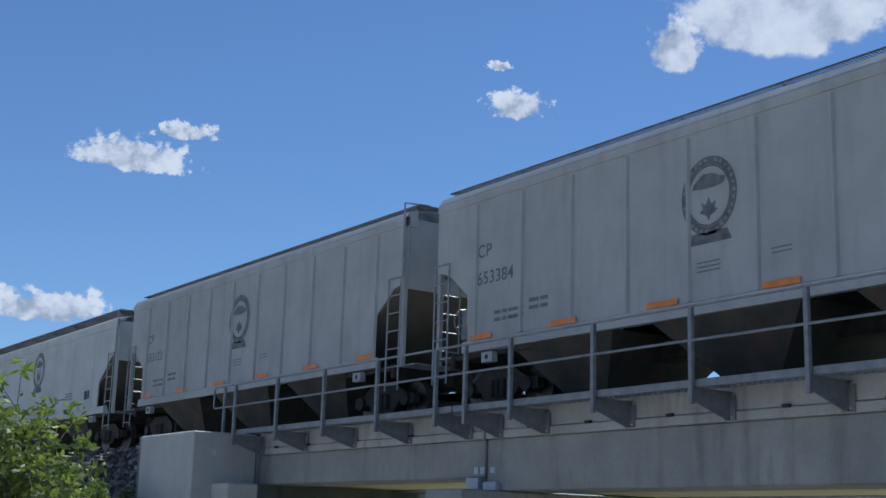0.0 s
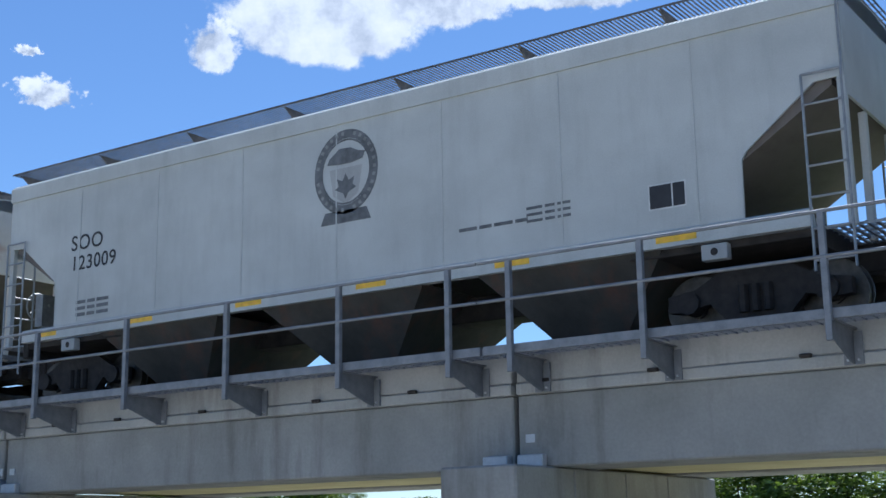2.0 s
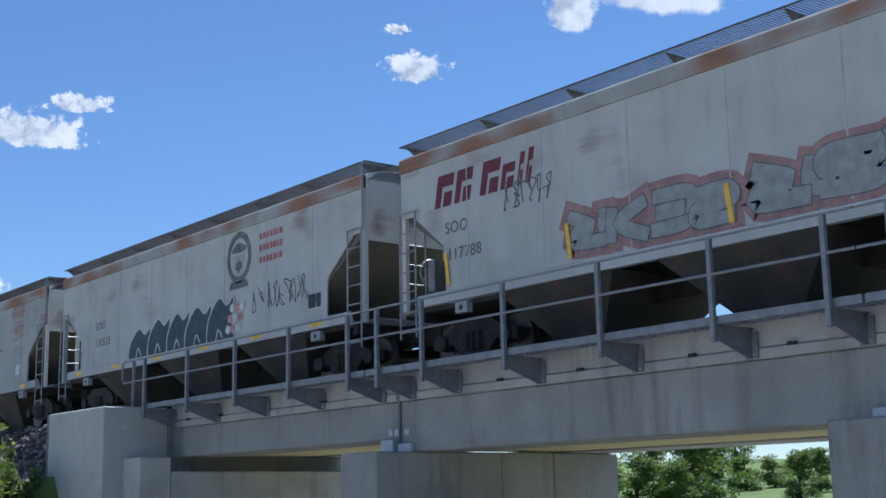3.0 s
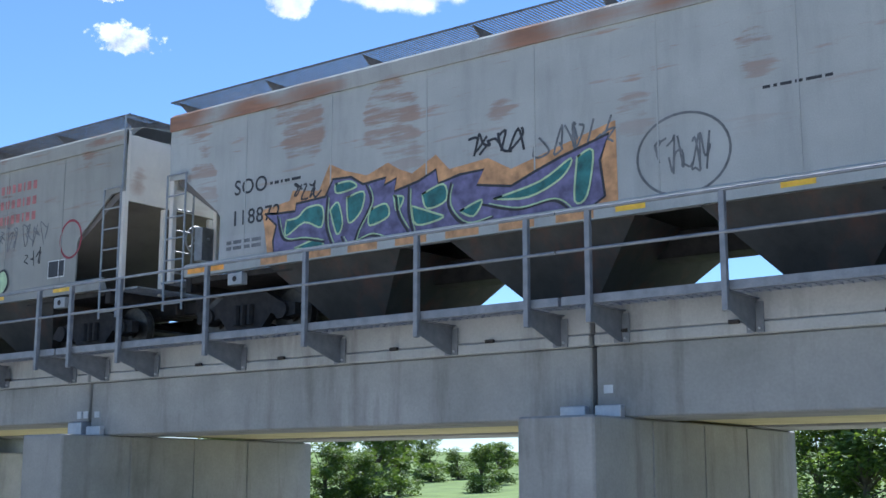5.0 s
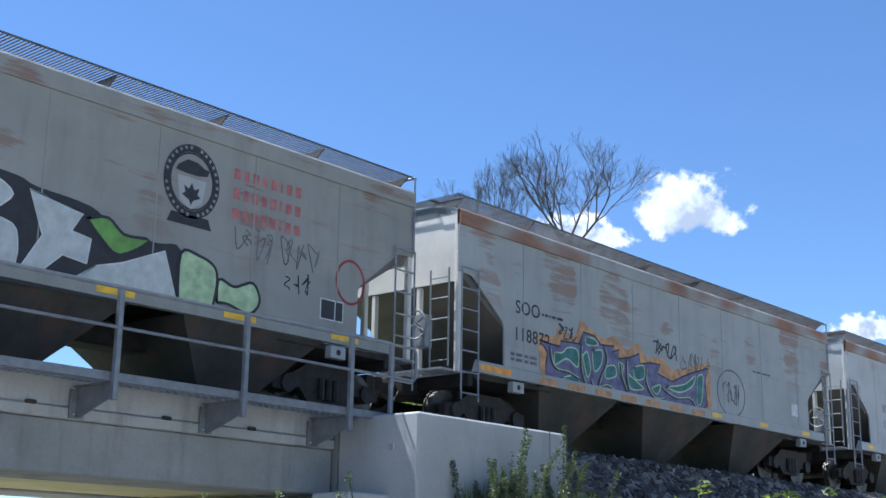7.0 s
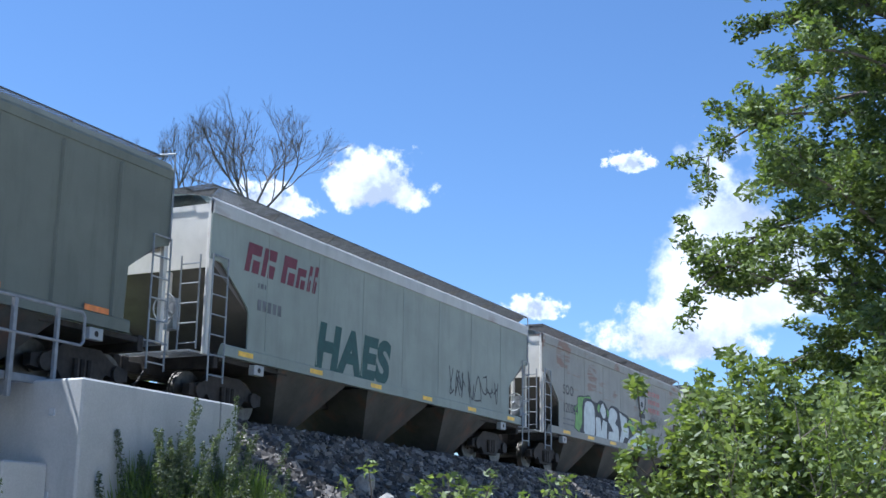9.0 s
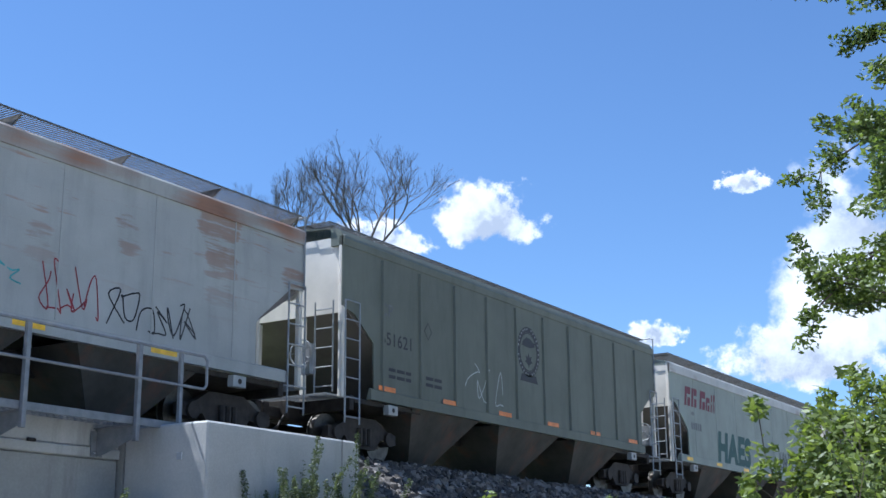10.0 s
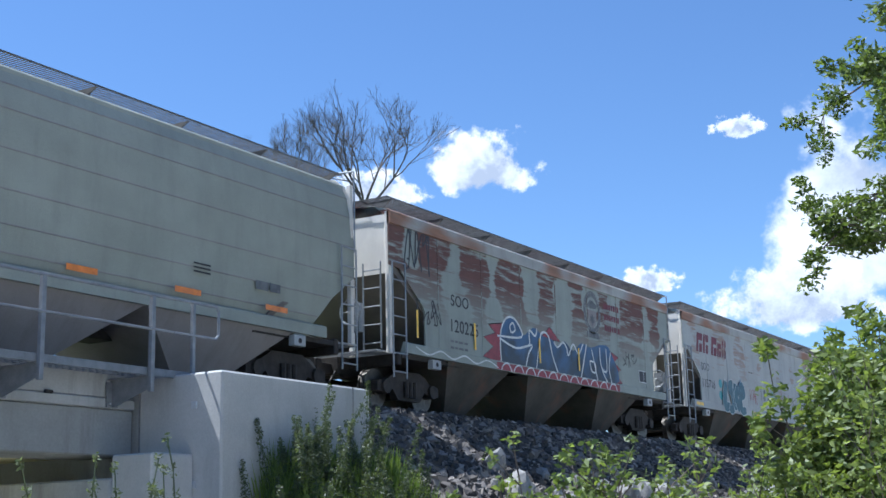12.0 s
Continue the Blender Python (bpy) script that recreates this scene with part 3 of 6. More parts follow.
def grating(bm, x0, x1, y0, y1, z, cross=0.085, bars=7, tall=0.03):
    n = int((x1 - x0) / cross)
    for i in range(n + 1):
        x = x0 + (x1 - x0) * i / n
        box(bm, x - cross * 0.17, x + cross * 0.17, y0 - 0.008, y1 + 0.008, z, z + tall)
    for i in range(bars):
        y = y0 + (y1 - y0) * (i + 1) / (bars + 1)
        box(bm, x0, x1, y - 0.003, y + 0.003, z + 0.001, z + tall * 0.8)
    for y in (y0 - 0.012, y1 + 0.004):
        box(bm, x0 - 0.01, x1 + 0.01, y, y + 0.008, z - 0.01, z + 0.022)
    return bm


def hopper_car(kind, pitch, side_mat, eave_mat, end_mat, label, pockets):
    """kind: 'flat' sheeted, 'ribbed' or 'round' sides. The origin lies on the rail, the near side faces -Y."""
    root = empty("hopper_car", label, "hopper car", "cars of the train")
    hb = pitch / 2 - 0.62
    eave = 4.0 if kind == "flat" else 4.26
    hk = round(hb, 2)
    cut = [(0.0, 2.87), (0.37, 2.86), (1.26, 2.16), (1.33, 2.05), (1.34, 1.32), (1.42, 1.14)] if kind == "flat" else \
          [(0.0, 2.84), (0.42, 2.72), (1.06, 2.24), (1.10, 1.30), (1.14, 1.14)]
    out = [(-hb + x, z) for x, z in cut] + [(hb - x, z) for x, z in cut[::-1]] + [(hb, eave), (-hb, eave)]

    def side(bm, s):
        if kind != "round":
            prism(bm, out, "y", s * W, s * (W - 0.035))
            return bm
        # rounded car side with long horizontal seams
        prof = [(1.42, 1.14), (1.52, 1.5), (1.575, 1.9), (1.6, 2.4), (1.6, 3.0), (1.57, 3.6), (1.5, 4.0), (1.38, 4.26)]
        rows = []
        for y, z in prof:
            e = 0.0 if z > 2.3 else 0.25 + (2.4 - z) * 0.9
            rows.append([bm.verts.new(p) for p in ((-hb + e, s * y, z), (hb - e, s * y, z), (hb - e, s * (y - 0.03), z), (-hb + e, s * (y - 0.03), z))])
        for lo, hi in zip(rows[:-1], rows[1:]):
            for i in range(4):
                bm.faces.new((lo[i], lo[(i + 1) % 4], hi[(i + 1) % 4], hi[i]))
        bm.faces.new(rows[0][::-1])
        bm.faces.new(rows[-1])
        return bm
    for s in (-1, 1):
        key = ("side_sheet", kind, hk, s, side_mat.name)
        part("side_sheet", cached(key, lambda bm: side(bm, s), side_mat, 0.0), None, root)
        if kind == "ribbed":
            n = int((2 * hb - 1.36) / 1.42)
            rib = cached(("rib", side_mat.name), lambda bm: prism(bm, [(-0.045, 0), (-0.02, -0.05), (0.02, -0.05), (0.045, 0)], "z", 1.32, 4.0), side_mat)
            for i in range(n + 1):
                x = -hb + 1.36 + 1.42 * i
                if x < hb - 0.9:
                    part("rib", rib, None, root, m=pose(x, s * (W + 0.001), 0, 0, 0, 0 if s < 0 else 180))
        elif kind == "round":
            for y, z in ((1.52, 1.5), (1.575, 1.9), (1.6, 2.4), (1.6, 3.0), (1.57, 3.6), (1.5, 4.0)):
                e = 0.05 if z > 2.3 else 0.3 + (2.4 - z) * 0.9
                part("seam", box(bmesh.new(), -hb + e, hb - e, s * y - 0.008, s * y + 0.008, z - 0.009, z + 0.009), SLOPE, root)
        elif kind == "flat":
            seam = cached(("seam", side_mat.name), lambda bm: box(bm, -0.012, 0.012, -0.008, 0, 1.36, 3.76), side_mat)
            for i in range(1, 8):
                part("seam", seam, None, root, m=pose(-hb + 2 * hb * i / 8, s * W, 0, 0, 0, 0 if s < 0 else 180))
        # top chord, side sill
        if kind == "flat":
            part("top_chord", cached(("top_chord", hk, s, eave_mat.name), lambda bm: prism(bm, [(s * (W + 0.035), 3.76), (s * (W + 0.045), 4.01), (s * (W - 0.05), 4.08), (s * (W - 0.05), 3.76)], "x", -hb, hb), eave_mat), None, root, "rusty top chord")
        else:
            part("top_chord", cached(("top_chord", kind, hk, s, eave_mat.name), lambda bm: prism(bm, [(s * (W + 0.02), 4.06), (s * (W + 0.03), 4.2), (s * (W - 0.08), 4.38), (s * (W - 0.3), 4.44), (s * (W - 0.3), 4.06)] if kind == "ribbed" else [(s * 1.40, 4.2), (s * 1.40, 4.28), (s * 1.28, 4.36), (s * 1.1, 4.4), (s * 1.1, 4.2)], "x", -hb, hb), eave_mat), None, root)
        part("side_sill", cached(("side_sill", kind, hk, s), lambda bm: prism(bm, [(s * (W + 0.03), 1.10), (s * (W + 0.03), 1.30), (s * (W - 0.02), 1.33), (s * (W - 0.1), 1.10)], "x", -hb + (0.5 if kind == "flat" else 0.95), hb - (0.5 if kind == "flat" else 0.95)), side_mat), None, root)
    # roof
    ry = W - 0.06 if kind != "round" else 1.3
    rz = 4.02 if kind == "flat" else 4.3
    prof = [(ry * math.cos(a), rz + 0.24 * math.sin(a)) for a in np.linspace(0, math.pi, 9)] + [(-ry, rz - 0.05), (ry, rz - 0.05)]
    part("roof", cached(("roof", kind, hk, side_mat.name), lambda bm: prism(bm, prof, "x", -hb + 0.05, hb - 0.05), side_mat), None, root)
    by0, by1, bz = (-1.58, -0.92, 4.31) if kind == "flat" else (-1.28, -0.72, 4.56)
    for s in (-1, 1):
        g = cached(("running_board", kind, hk), lambda bm: grating(bm, -hb - 0.05, hb + 0.05, by0, by1, bz, 0.062, 0, 0.012), BOARD, 0.0, False)
        rb = part("running_board", g, None, root, "open grating running board", m=pose(0, 0, 0, 0, 0, 0 if s < 0 else 180))
        sup = cached(("board_support", kind), lambda bm: prism(bm, [(by0, bz - 0.02), (by1 + 0.1, bz - 0.02), (by1 + 0.1, rz + 0.1), (by0 + 0.35, rz + 0.02)], "x", -0.015, 0.015), BOARD)
        for i in range(8):
            part("board_support", sup, None, rb, m=pose(-hb + 0.15 + (2 * hb - 0.3) * i / 7, 0, 0))
    cross = cached(("end_crossover", kind, hk), lambda bm: grating(bm, hb - 0.62, hb + 0.04, by1, -by1, bz + 0.002, 0.06, 5, 0.014), BOARD, 0.0, False)
    for e in (-1, 1):
        part("end_crossover", cross, None, root, "grated walkway across the roof end", m=pose(0, 0, 0, 0, 0, 0 if e > 0 else 180))
    hatch = cached(("roof_hatch", kind), lambda bm: box(bm, -hb + 0.6, hb - 0.6, -0.3, 0.3, rz + 0.2, rz + 0.33), side_mat, 0.04)
    part("roof_hatch", hatch, None, root, "long trough hatch cover")
    # ends
    for e in (-1, 1):
        m = pose(0, 0, 0, 0, 0, 0 if e > 0 else 180)
        part("end_sheet", cached(("end_sheet", kind, hk, end_mat.name), lambda bm: prism(bm, [(-1.48, 2.72), (1.48, 2.72), (1.52, eave - 0.1), (1.2, rz + 0.15), (0, rz + 0.22), (-1.2, rz + 0.15), (-1.52, eave - 0.1)], "x", hb - 0.09, hb - 0.05), end_mat), None, root, "pale end sheet", m=m)
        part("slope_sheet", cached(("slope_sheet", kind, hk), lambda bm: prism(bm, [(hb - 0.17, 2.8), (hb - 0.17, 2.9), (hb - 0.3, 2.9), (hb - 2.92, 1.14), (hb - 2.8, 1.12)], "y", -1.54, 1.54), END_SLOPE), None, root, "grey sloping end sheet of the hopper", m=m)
        for y in (-1.54, 1.54):
            part("corner_post", cached(("corner_post", kind, hk), lambda bm: box(bm, hb - 0.10, hb + 0.0, -0.05, 0.05, 1.05, eave + 0.02), end_mat, 0.012), None, root, m=pose(0, y, 0) @ m if e > 0 else pose(0, y, 0) @ m)
        for y in (-0.57, 0.57):
            part("end_post", cached(("end_post", kind, hk), lambda bm: box(bm, hb - 0.16, hb - 0.06, -0.05, 0.05, 1.05, 2.7), end_mat, 0.012), None, root, m=pose(0, y, 0) @ m)
        part("end_platform", cached(("end_platform", kind, hk), lambda bm: grating(bm, hb - 0.45, hb + 0.28, -1.45, 1.45, 1.08, 0.1, 12), GRATE, 0, False), None, root, "grated end platform", m=m)
        part("end_sill", cached(("end_sill", kind, hk), lambda bm: box(bm, hb - 0.55, hb - 0.4, -1.5, 1.5, 0.85, 1.14), IRON, 0.015), None, root, m=m)
        part("shear_plate", cached(("shear_plate", kind, hk), lambda bm: box(bm, hb - 2.95, hb - 0.56, -1.5, 1.5, 1.0, 1.1), IRON, 0.01), None, root, "black plate over the truck", m=m)
        part("coupler", cached(("coupler", kind, hk), lambda bm: box(box(box(bm, hb - 0.2, hb + 0.42, -0.1, 0.1, 0.74, 0.96), hb + 0.40, hb + 0.60, -0.17, 0.17, 0.68, 1.02), hb - 0.5, hb - 0.1, -0.25, 0.25, 0.68, 1.06), IRON, 0.02), None, root, "black knuckle coupler", m=m)

        def hose(bm):
            for y in (0.3,):
                pts = [(hb + 0.1, y, 0.8), (hb + 0.28, y - 0.02, 0.55), (hb + 0.45, y - 0.1, 0.42), (hb + 0.61, y - 0.2, 0.40)]
                for a, b in zip(pts[:-1], pts[1:]):
                    tube(bm, a, b, 0.025, n=6)
            return bm
        part("air_hose", cached(("air_hose", kind, hk), hose, IRON), None, root, "black rubber air hose", m=m)

        for s in (-1, 1):
            part("side_ladder", cached(("side_ladder", kind, hk, s), lambda bm: ladder(bm, "x", hb - 0.02, hb - 0.50, s * (W + 0.06), 0.55, 2.95), GRATE), None, root, "pale steel corner ladder", m=m)
        part("end_ladder", cached(("end_ladder", kind, hk), lambda bm: ladder(bm, "y", 0.98, 1.42, hb + 0.06, 1.15, 2.95), GRATE), None, root, "pale steel end ladder", m=m)

        def grab(bm):
            tube(bm, (hb - 0.02, -W - 0.03, 2.9), (hb - 0.02, -W - 0.03, eave + 0.3), 0.018, n=6)
            tube(bm, (hb - 0.02, -W - 0.03, eave + 0.3), (hb - 0.02, -1.0, eave + 0.34), 0.018, n=6)
            return bm
        part("grab_iron", cached(("grab_iron", kind, hk), grab, GRATE), None, root, m=m)
        truck_parts(root, e * (hb - 1.45))

    def wheel(bm):
        c = Vector((-hb - 0.2, -0.75, 1.95))
        for i in range(16):
            a, b = 2 * math.pi * i / 16, 2 * math.pi * (i + 1) / 16
            tube(bm, c + Vector((0, math.cos(a), math.sin(a))) * 0.26, c + Vector((0, math.cos(b), math.sin(b))) * 0.26, 0.018, n=5)
        for i in range(5):
            a = 2 * math.pi * i / 5
            tube(bm, c, c + Vector((0.03, 0.25 * math.cos(a), 0.25 * math.sin(a))), 0.012, n=5)
        tube(bm, c, c + Vector((0.35, 0, 0)), 0.03, n=6)
        box(bm, c.x + 0.1, c.x + 0.3, c.y - 0.14, c.y + 0.14, c.z - 0.4, c.z + 0.2)
        return bm
    part("brake_wheel", cached(("brake_wheel", hk), wheel, GRATE), None, root, "round hand brake wheel with its housing")
    # underside
    part("center_sill", cached(("center_sill", hk), lambda bm: box(bm, -hb - 0.0, hb, -0.28, 0.28, 0.72, 1.1), IRON, 0.02), None, root)
    for c, half, grow_by in pockets:
        def pocket(bm):
            g = grow_by
            top = [bm.verts.new((x, y, 1.12)) for x, y in ((-half - g, -1.56), (half + g, -1.56), (half + g, 1.56), (-half - g, 1.56))]
            low = [bm.verts.new((x, y, 0.1)) for x, y in ((-half * 0.85, -0.85), (half * 0.85, -0.85), (half * 0.85, 0.85), (-half * 0.85, 0.85))]
            for i in range(4):
                bm.faces.new((top[i], top[(i + 1) % 4], low[(i + 1) % 4], low[i]))
            bm.faces.new(low)
            bm.faces.new(top[::-1])
            return bm
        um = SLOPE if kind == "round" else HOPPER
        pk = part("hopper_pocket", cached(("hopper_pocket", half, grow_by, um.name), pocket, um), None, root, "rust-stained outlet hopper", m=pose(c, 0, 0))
        part("outlet_gate", cached(("outlet_gate", half), lambda bm: box(bm, -half * 0.7, half * 0.7, -0.85, 0.85, 0.02, 0.098), IRON), None, pk)
    return root, hb


# ---- lettering, crests and spray paint on the near sides ----
def text_mesh(body, size, material, shear=0.0, bold=0.0):
    key = ("lettering", body, size, material.name, shear)
    if key not in MESHES:
        cu = bpy.data.curves.new("lettering", "FONT")
        cu.body, cu.size, cu.shear, cu.offset, cu.extrude, cu.space_character = body, size, shear, bold, 0.001, 1.08
        ob = bpy.data.objects.new("lettering", cu)
        scene.collection.objects.link(ob)
        dg = bpy.context.evaluated_depsgraph_get()
        me = bpy.data.meshes.new_from_object(ob.evaluated_get(dg))
        bpy.data.objects.remove(ob)
        me.materials.clear()
        me.materials.append(material)
        MESHES[key] = me
    return MESHES[key]


LIFT = 0.006


def write(root, body, x, z, size, material, label, shear=0.0, lift=LIFT, bold=0.003):
    return part("lettering", text_mesh(body, size, material, shear, bold), None, root, label, m=pose(x, -W - lift, z, 90))


def flat(root, name, outlines, material, label="", lift=LIFT, step=0.00012):
    """Thin painted shapes: closed outlines of (x, z) on the near side."""
    bm = bmesh.new()
    for i, o in enumerate(outlines):   # each stroke lies a hair above the one before
        vs = [bm.verts.new((x, -W - lift - step * (i % 12), z)) for x, z in o]
        f = bm.faces.new(vs)
        if f.calc_area() < 1e-7:
            bm.faces.remove(f)
    if not step:
        bmesh.ops.remove_doubles(bm, verts=bm.verts, dist=1e-5)
    for f in bm.faces:
        f.normal_update()
    bmesh.ops.triangulate(bm, faces=bm.faces)
    for f in bm.faces:
        f.normal_update()
        if f.normal.y > 0:
            f.normal_flip()
    return part(name, bm, material, root, label, fix=False)


def rect(x0, x1, z0, z1, lean=0.0):
    return [(x0, z0), (x1, z0), (x1 + lean * (z1 - z0), z1), (x0 + lean * (z1 - z0), z1)]


def ribbon(pts, w):
    """Outlines of a brush stroke along points."""
    out = []
    for (xa, za), (xb, zb) in zip(pts[:-1], pts[1:]):
        d = Vector((xb - xa, zb - za))
        if d.length < 1e-4:
            continue
        e = d.normalized() * w * 0.4
        n = Vector((-d.y, d.x)).normalized() * w / 2
        out.append([(xa - e.x - n.x, za - e.y - n.y), (xb + e.x - n.x, zb + e.y - n.y), (xb + e.x + n.x, zb + e.y + n.y), (xa - e.x + n.x, za - e.y + n.y)])
    return out


def ellipse(cx, cz, rx, rz, n=28, a0=0.0):
    return [(cx + rx * math.cos(a0 + 2 * math.pi * i / n), cz + rz * math.sin(a0 + 2 * math.pi * i / n)) for i in range(n)]


def ring(cx, cz, rx, rz, w, n=36):
    o, i = ellipse(cx, cz, rx, rz, n), ellipse(cx, cz, rx - w, rz - w, n)
    return [[o[k], o[(k + 1) % n], i[(k + 1) % n], i[k]] for k in range(n)]


def crest(root, x, z, r, material=GREY_PAINT, shield=FADED_GREY):
    s = r / 0.55
    shapes = ring(x, z, r * 0.92, r, 0.115 * s)
    flat(root, "crest", shapes, material, "worn round railway crest", step=0)
    dash = []
    for k in range(30):   # worn lettering round the ring
        if k % 8 == 7:
            continue
        a = 2 * math.pi * k / 30
        c, q, d = (x + 0.83 * r * math.cos(a), z + 0.91 * r * math.sin(a)), Vector((math.cos(a), math.sin(a))) * 0.024 * s, Vector((-math.sin(a), math.cos(a))) * 0.022 * s
        dash.append([(c[0] - q.x - d.x, c[1] - q.y - d.y), (c[0] + q.x - d.x, c[1] + q.y - d.y), (c[0] + q.x + d.x, c[1] + q.y + d.y), (c[0] - q.x + d.x, c[1] - q.y + d.y)])
    tagged(flat(root, "crest_text", dash, CREST_PALE, lift=LIFT + 0.004), kind="stuff")
    flat(root, "crest_line", ring(x, z, r * 0.72, r * 0.78, 0.025 * s), material, lift=LIFT, step=0)
    flat(root, "crest_shield", [[(x - 0.26 * s, z + 0.05 * s), (x + 0.26 * s, z + 0.05 * s), (x + 0.2 * s, z - 0.3 * s), (x, z - 0.42 * s), (x - 0.2 * s, z - 0.3 * s)]], shield, lift=LIFT)
    leaf = [(0, -.02), (.05, -.12), (.14, -.08), (.11, -.18), (.17, -.22), (.04, -.28), (0, -.36), (-.04, -.28), (-.17, -.22), (-.11, -.18), (-.14, -.08), (-.05, -.12)]
    back = [(-.3, .12), (-.26, .2), (-.1, .31), (.08, .3), (.2, .24), (.31, .22), (.27, .13), (.1, .1), (-.1, .1)]
    for shape in (leaf, back):
        flat(root, "crest_emblem", [[(x + u * s, z + v * s) for u, v in shape]], material, lift=LIFT + 0.003)
    flat(root, "crest_banner", [[(x - 0.4 * s, z - 0.66 * s), (x + 0.4 * s, z - 0.66 * s), (x + 0.33 * s, z - 0.5 * s), (x - 0.33 * s, z - 0.5 * s)]], material)


def bars(root, x, z, widths, h, material, label="faded rows of small stencilling", gap=0.04, lean=0.0, rows=1, pitch=0.1):
    shapes = []
    for r in range(rows):
        u = x
        for w in widths:
            shapes.append(rect(u, u + w, z - r * pitch, z - r * pitch + h, lean))
            u += w + gap
    return tagged(flat(root, "stencil_text", shapes, material, label), kind="stuff")


def data_panel(root, x, z):
    flat(root, "data_panel", [rect(x - 0.26, x + 0.26, z - 0.17, z + 0.17)], WHITE_PAINT, "small data panel with a white border")
    flat(root, "panel_field", [rect(x - 0.24, x + 0.06, z - 0.15, z + 0.15), rect(x + 0.08, x + 0.24, z - 0.15, z + 0.15)], BLACK_PAINT, lift=LIFT + 0.003)


def reflectors(root, hb, material, z=1.2, w=0.5, step=2.3, first=1.0):
    x = -hb + first
    while x + w < hb - 0.6:
        flat(root, "reflector", [rect(x, x + w, z - 0.045, z + 0.055)], material, "bright reflective strip", lift=0.036)
        x += step


def flowing(pts, n=5):
    """A smooth hand-drawn line through the points."""
    q = [pts[0], *pts, pts[-1]]
    out = []
    for i in range(1, len(q) - 2):
        for k in range(n):
            t = k / n
            w = ((-t ** 3 + 2 * t * t - t) / 2, (3 * t ** 3 - 5 * t * t + 2) / 2, (-3 * t ** 3 + 4 * t * t + t) / 2, (t ** 3 - t * t) / 2)
            out.append((sum(a * p[0] for a, p in zip(w, q[i - 1:i + 3])), sum(a * p[1] for a, p in zip(w, q[i - 1:i + 3]))))
    return out + [pts[-1]]


def band(pts, w, extra=0.0, thin=0.55):
    """A swelling letter stroke with squared ends, as joined quads."""
    p = [Vector(v) for v in pts]
    if extra:
        p[0], p[-1] = p[0] + (p[0] - p[1]).normalized() * extra, p[-1] + (p[-1] - p[-2]).normalized() * extra
    rim = []
    for i, v in enumerate(p):
        d = (p[min(i + 1, len(p) - 1)] - p[max(i - 1, 0)]).normalized()
        r = w / 2 * (thin + (1 - thin) * math.sin(math.pi * (i + 0.5) / len(p)) ** 0.7) + extra
        rim.append((v + Vector((-d.y, d.x)) * r, v - Vector((-d.y, d.x)) * r))
    return [[tuple(a[0]), tuple(b[0]), tuple(b[1]), tuple(a[1])] for a, b in zip(rim[:-1], rim[1:])]


def wild_letter(root, strokes, x, fill, line, rim, halo, lift, width, label, edge=0.028, joined=False, thin=0.55, spread=0.09):
    """One flowing letter of broad strokes with an outline, a pale inner line and a soft halo."""
    lines = [flowing([(x + u, z) for u, z in s]) for s in strokes]
    letter = flat(root, "mural_letter", band(lines[-1], width, 0.0, thin), fill, label, lift=lift + 0.0035 * len(lines))
    for k, s in enumerate(lines):
        up = lift + 0.0035 * (k + 1)
        if halo:
            flat(letter, "spray_halo", band(s, width, spread, thin), halo, lift=0.0045 + lift * 0.02 + 0.0004 * k)
        flat(letter, "outline", band(s, width, edge, thin), line, lift=lift + 0.0005 + 0.0003 * k if joined else up - 0.0018)
        if s is not lines[-1]:
            flat(letter, "letter_stroke", band(s, width, 0.0, thin), fill, lift=up)
        if rim:
            e = [(px + 0.24 * width, pz + 0.12 * width) for px, pz in s[2:-2]]
            flat(letter, "pale_line", band(e, 0.03), rim, lift=up + 0.0015)


GLYPHS = {   # broad strokes of the bubble letters in a unit box
    "A": [[(.1, 0), (.3, .6), (.5, 1), (.7, .6), (.9, 0)], [(.25, .35), (.5, .38), (.8, .35)]], "S": [[(.9, .9), (.2, .9), (.2, .55), (.85, .45), (.8, .08), (.1, .1)]],
    "U": [[(.1, 1), (.12, .2), (.5, 0), (.88, .2), (.9, 1)]], "O": [[(.5, 0), (.05, .4), (.3, .95), (.8, .9), (.95, .4), (.5, 0)]],
    "E": [[(.9, 1), (.15, .9), (.1, .1), (.9, 0)], [(.2, .5), (.5, .5), (.8, .5)]], "K": [[(.1, 0), (.12, .5), (.15, 1)], [(.9, 1), (.3, .5), (.95, 0)]],
    "I": [[(.5, 0), (.48, .5), (.5, 1)]], "T": [[(.5, 0), (.5, .5), (.5, .9)], [(0, .95), (.5, .9), (1, 1)]],
    "R": [[(.1, 0), (.12, .5), (.1, 1)], [(.1, .95), (.85, .85), (.7, .5), (.4, .45), (.95, 0)]],
}


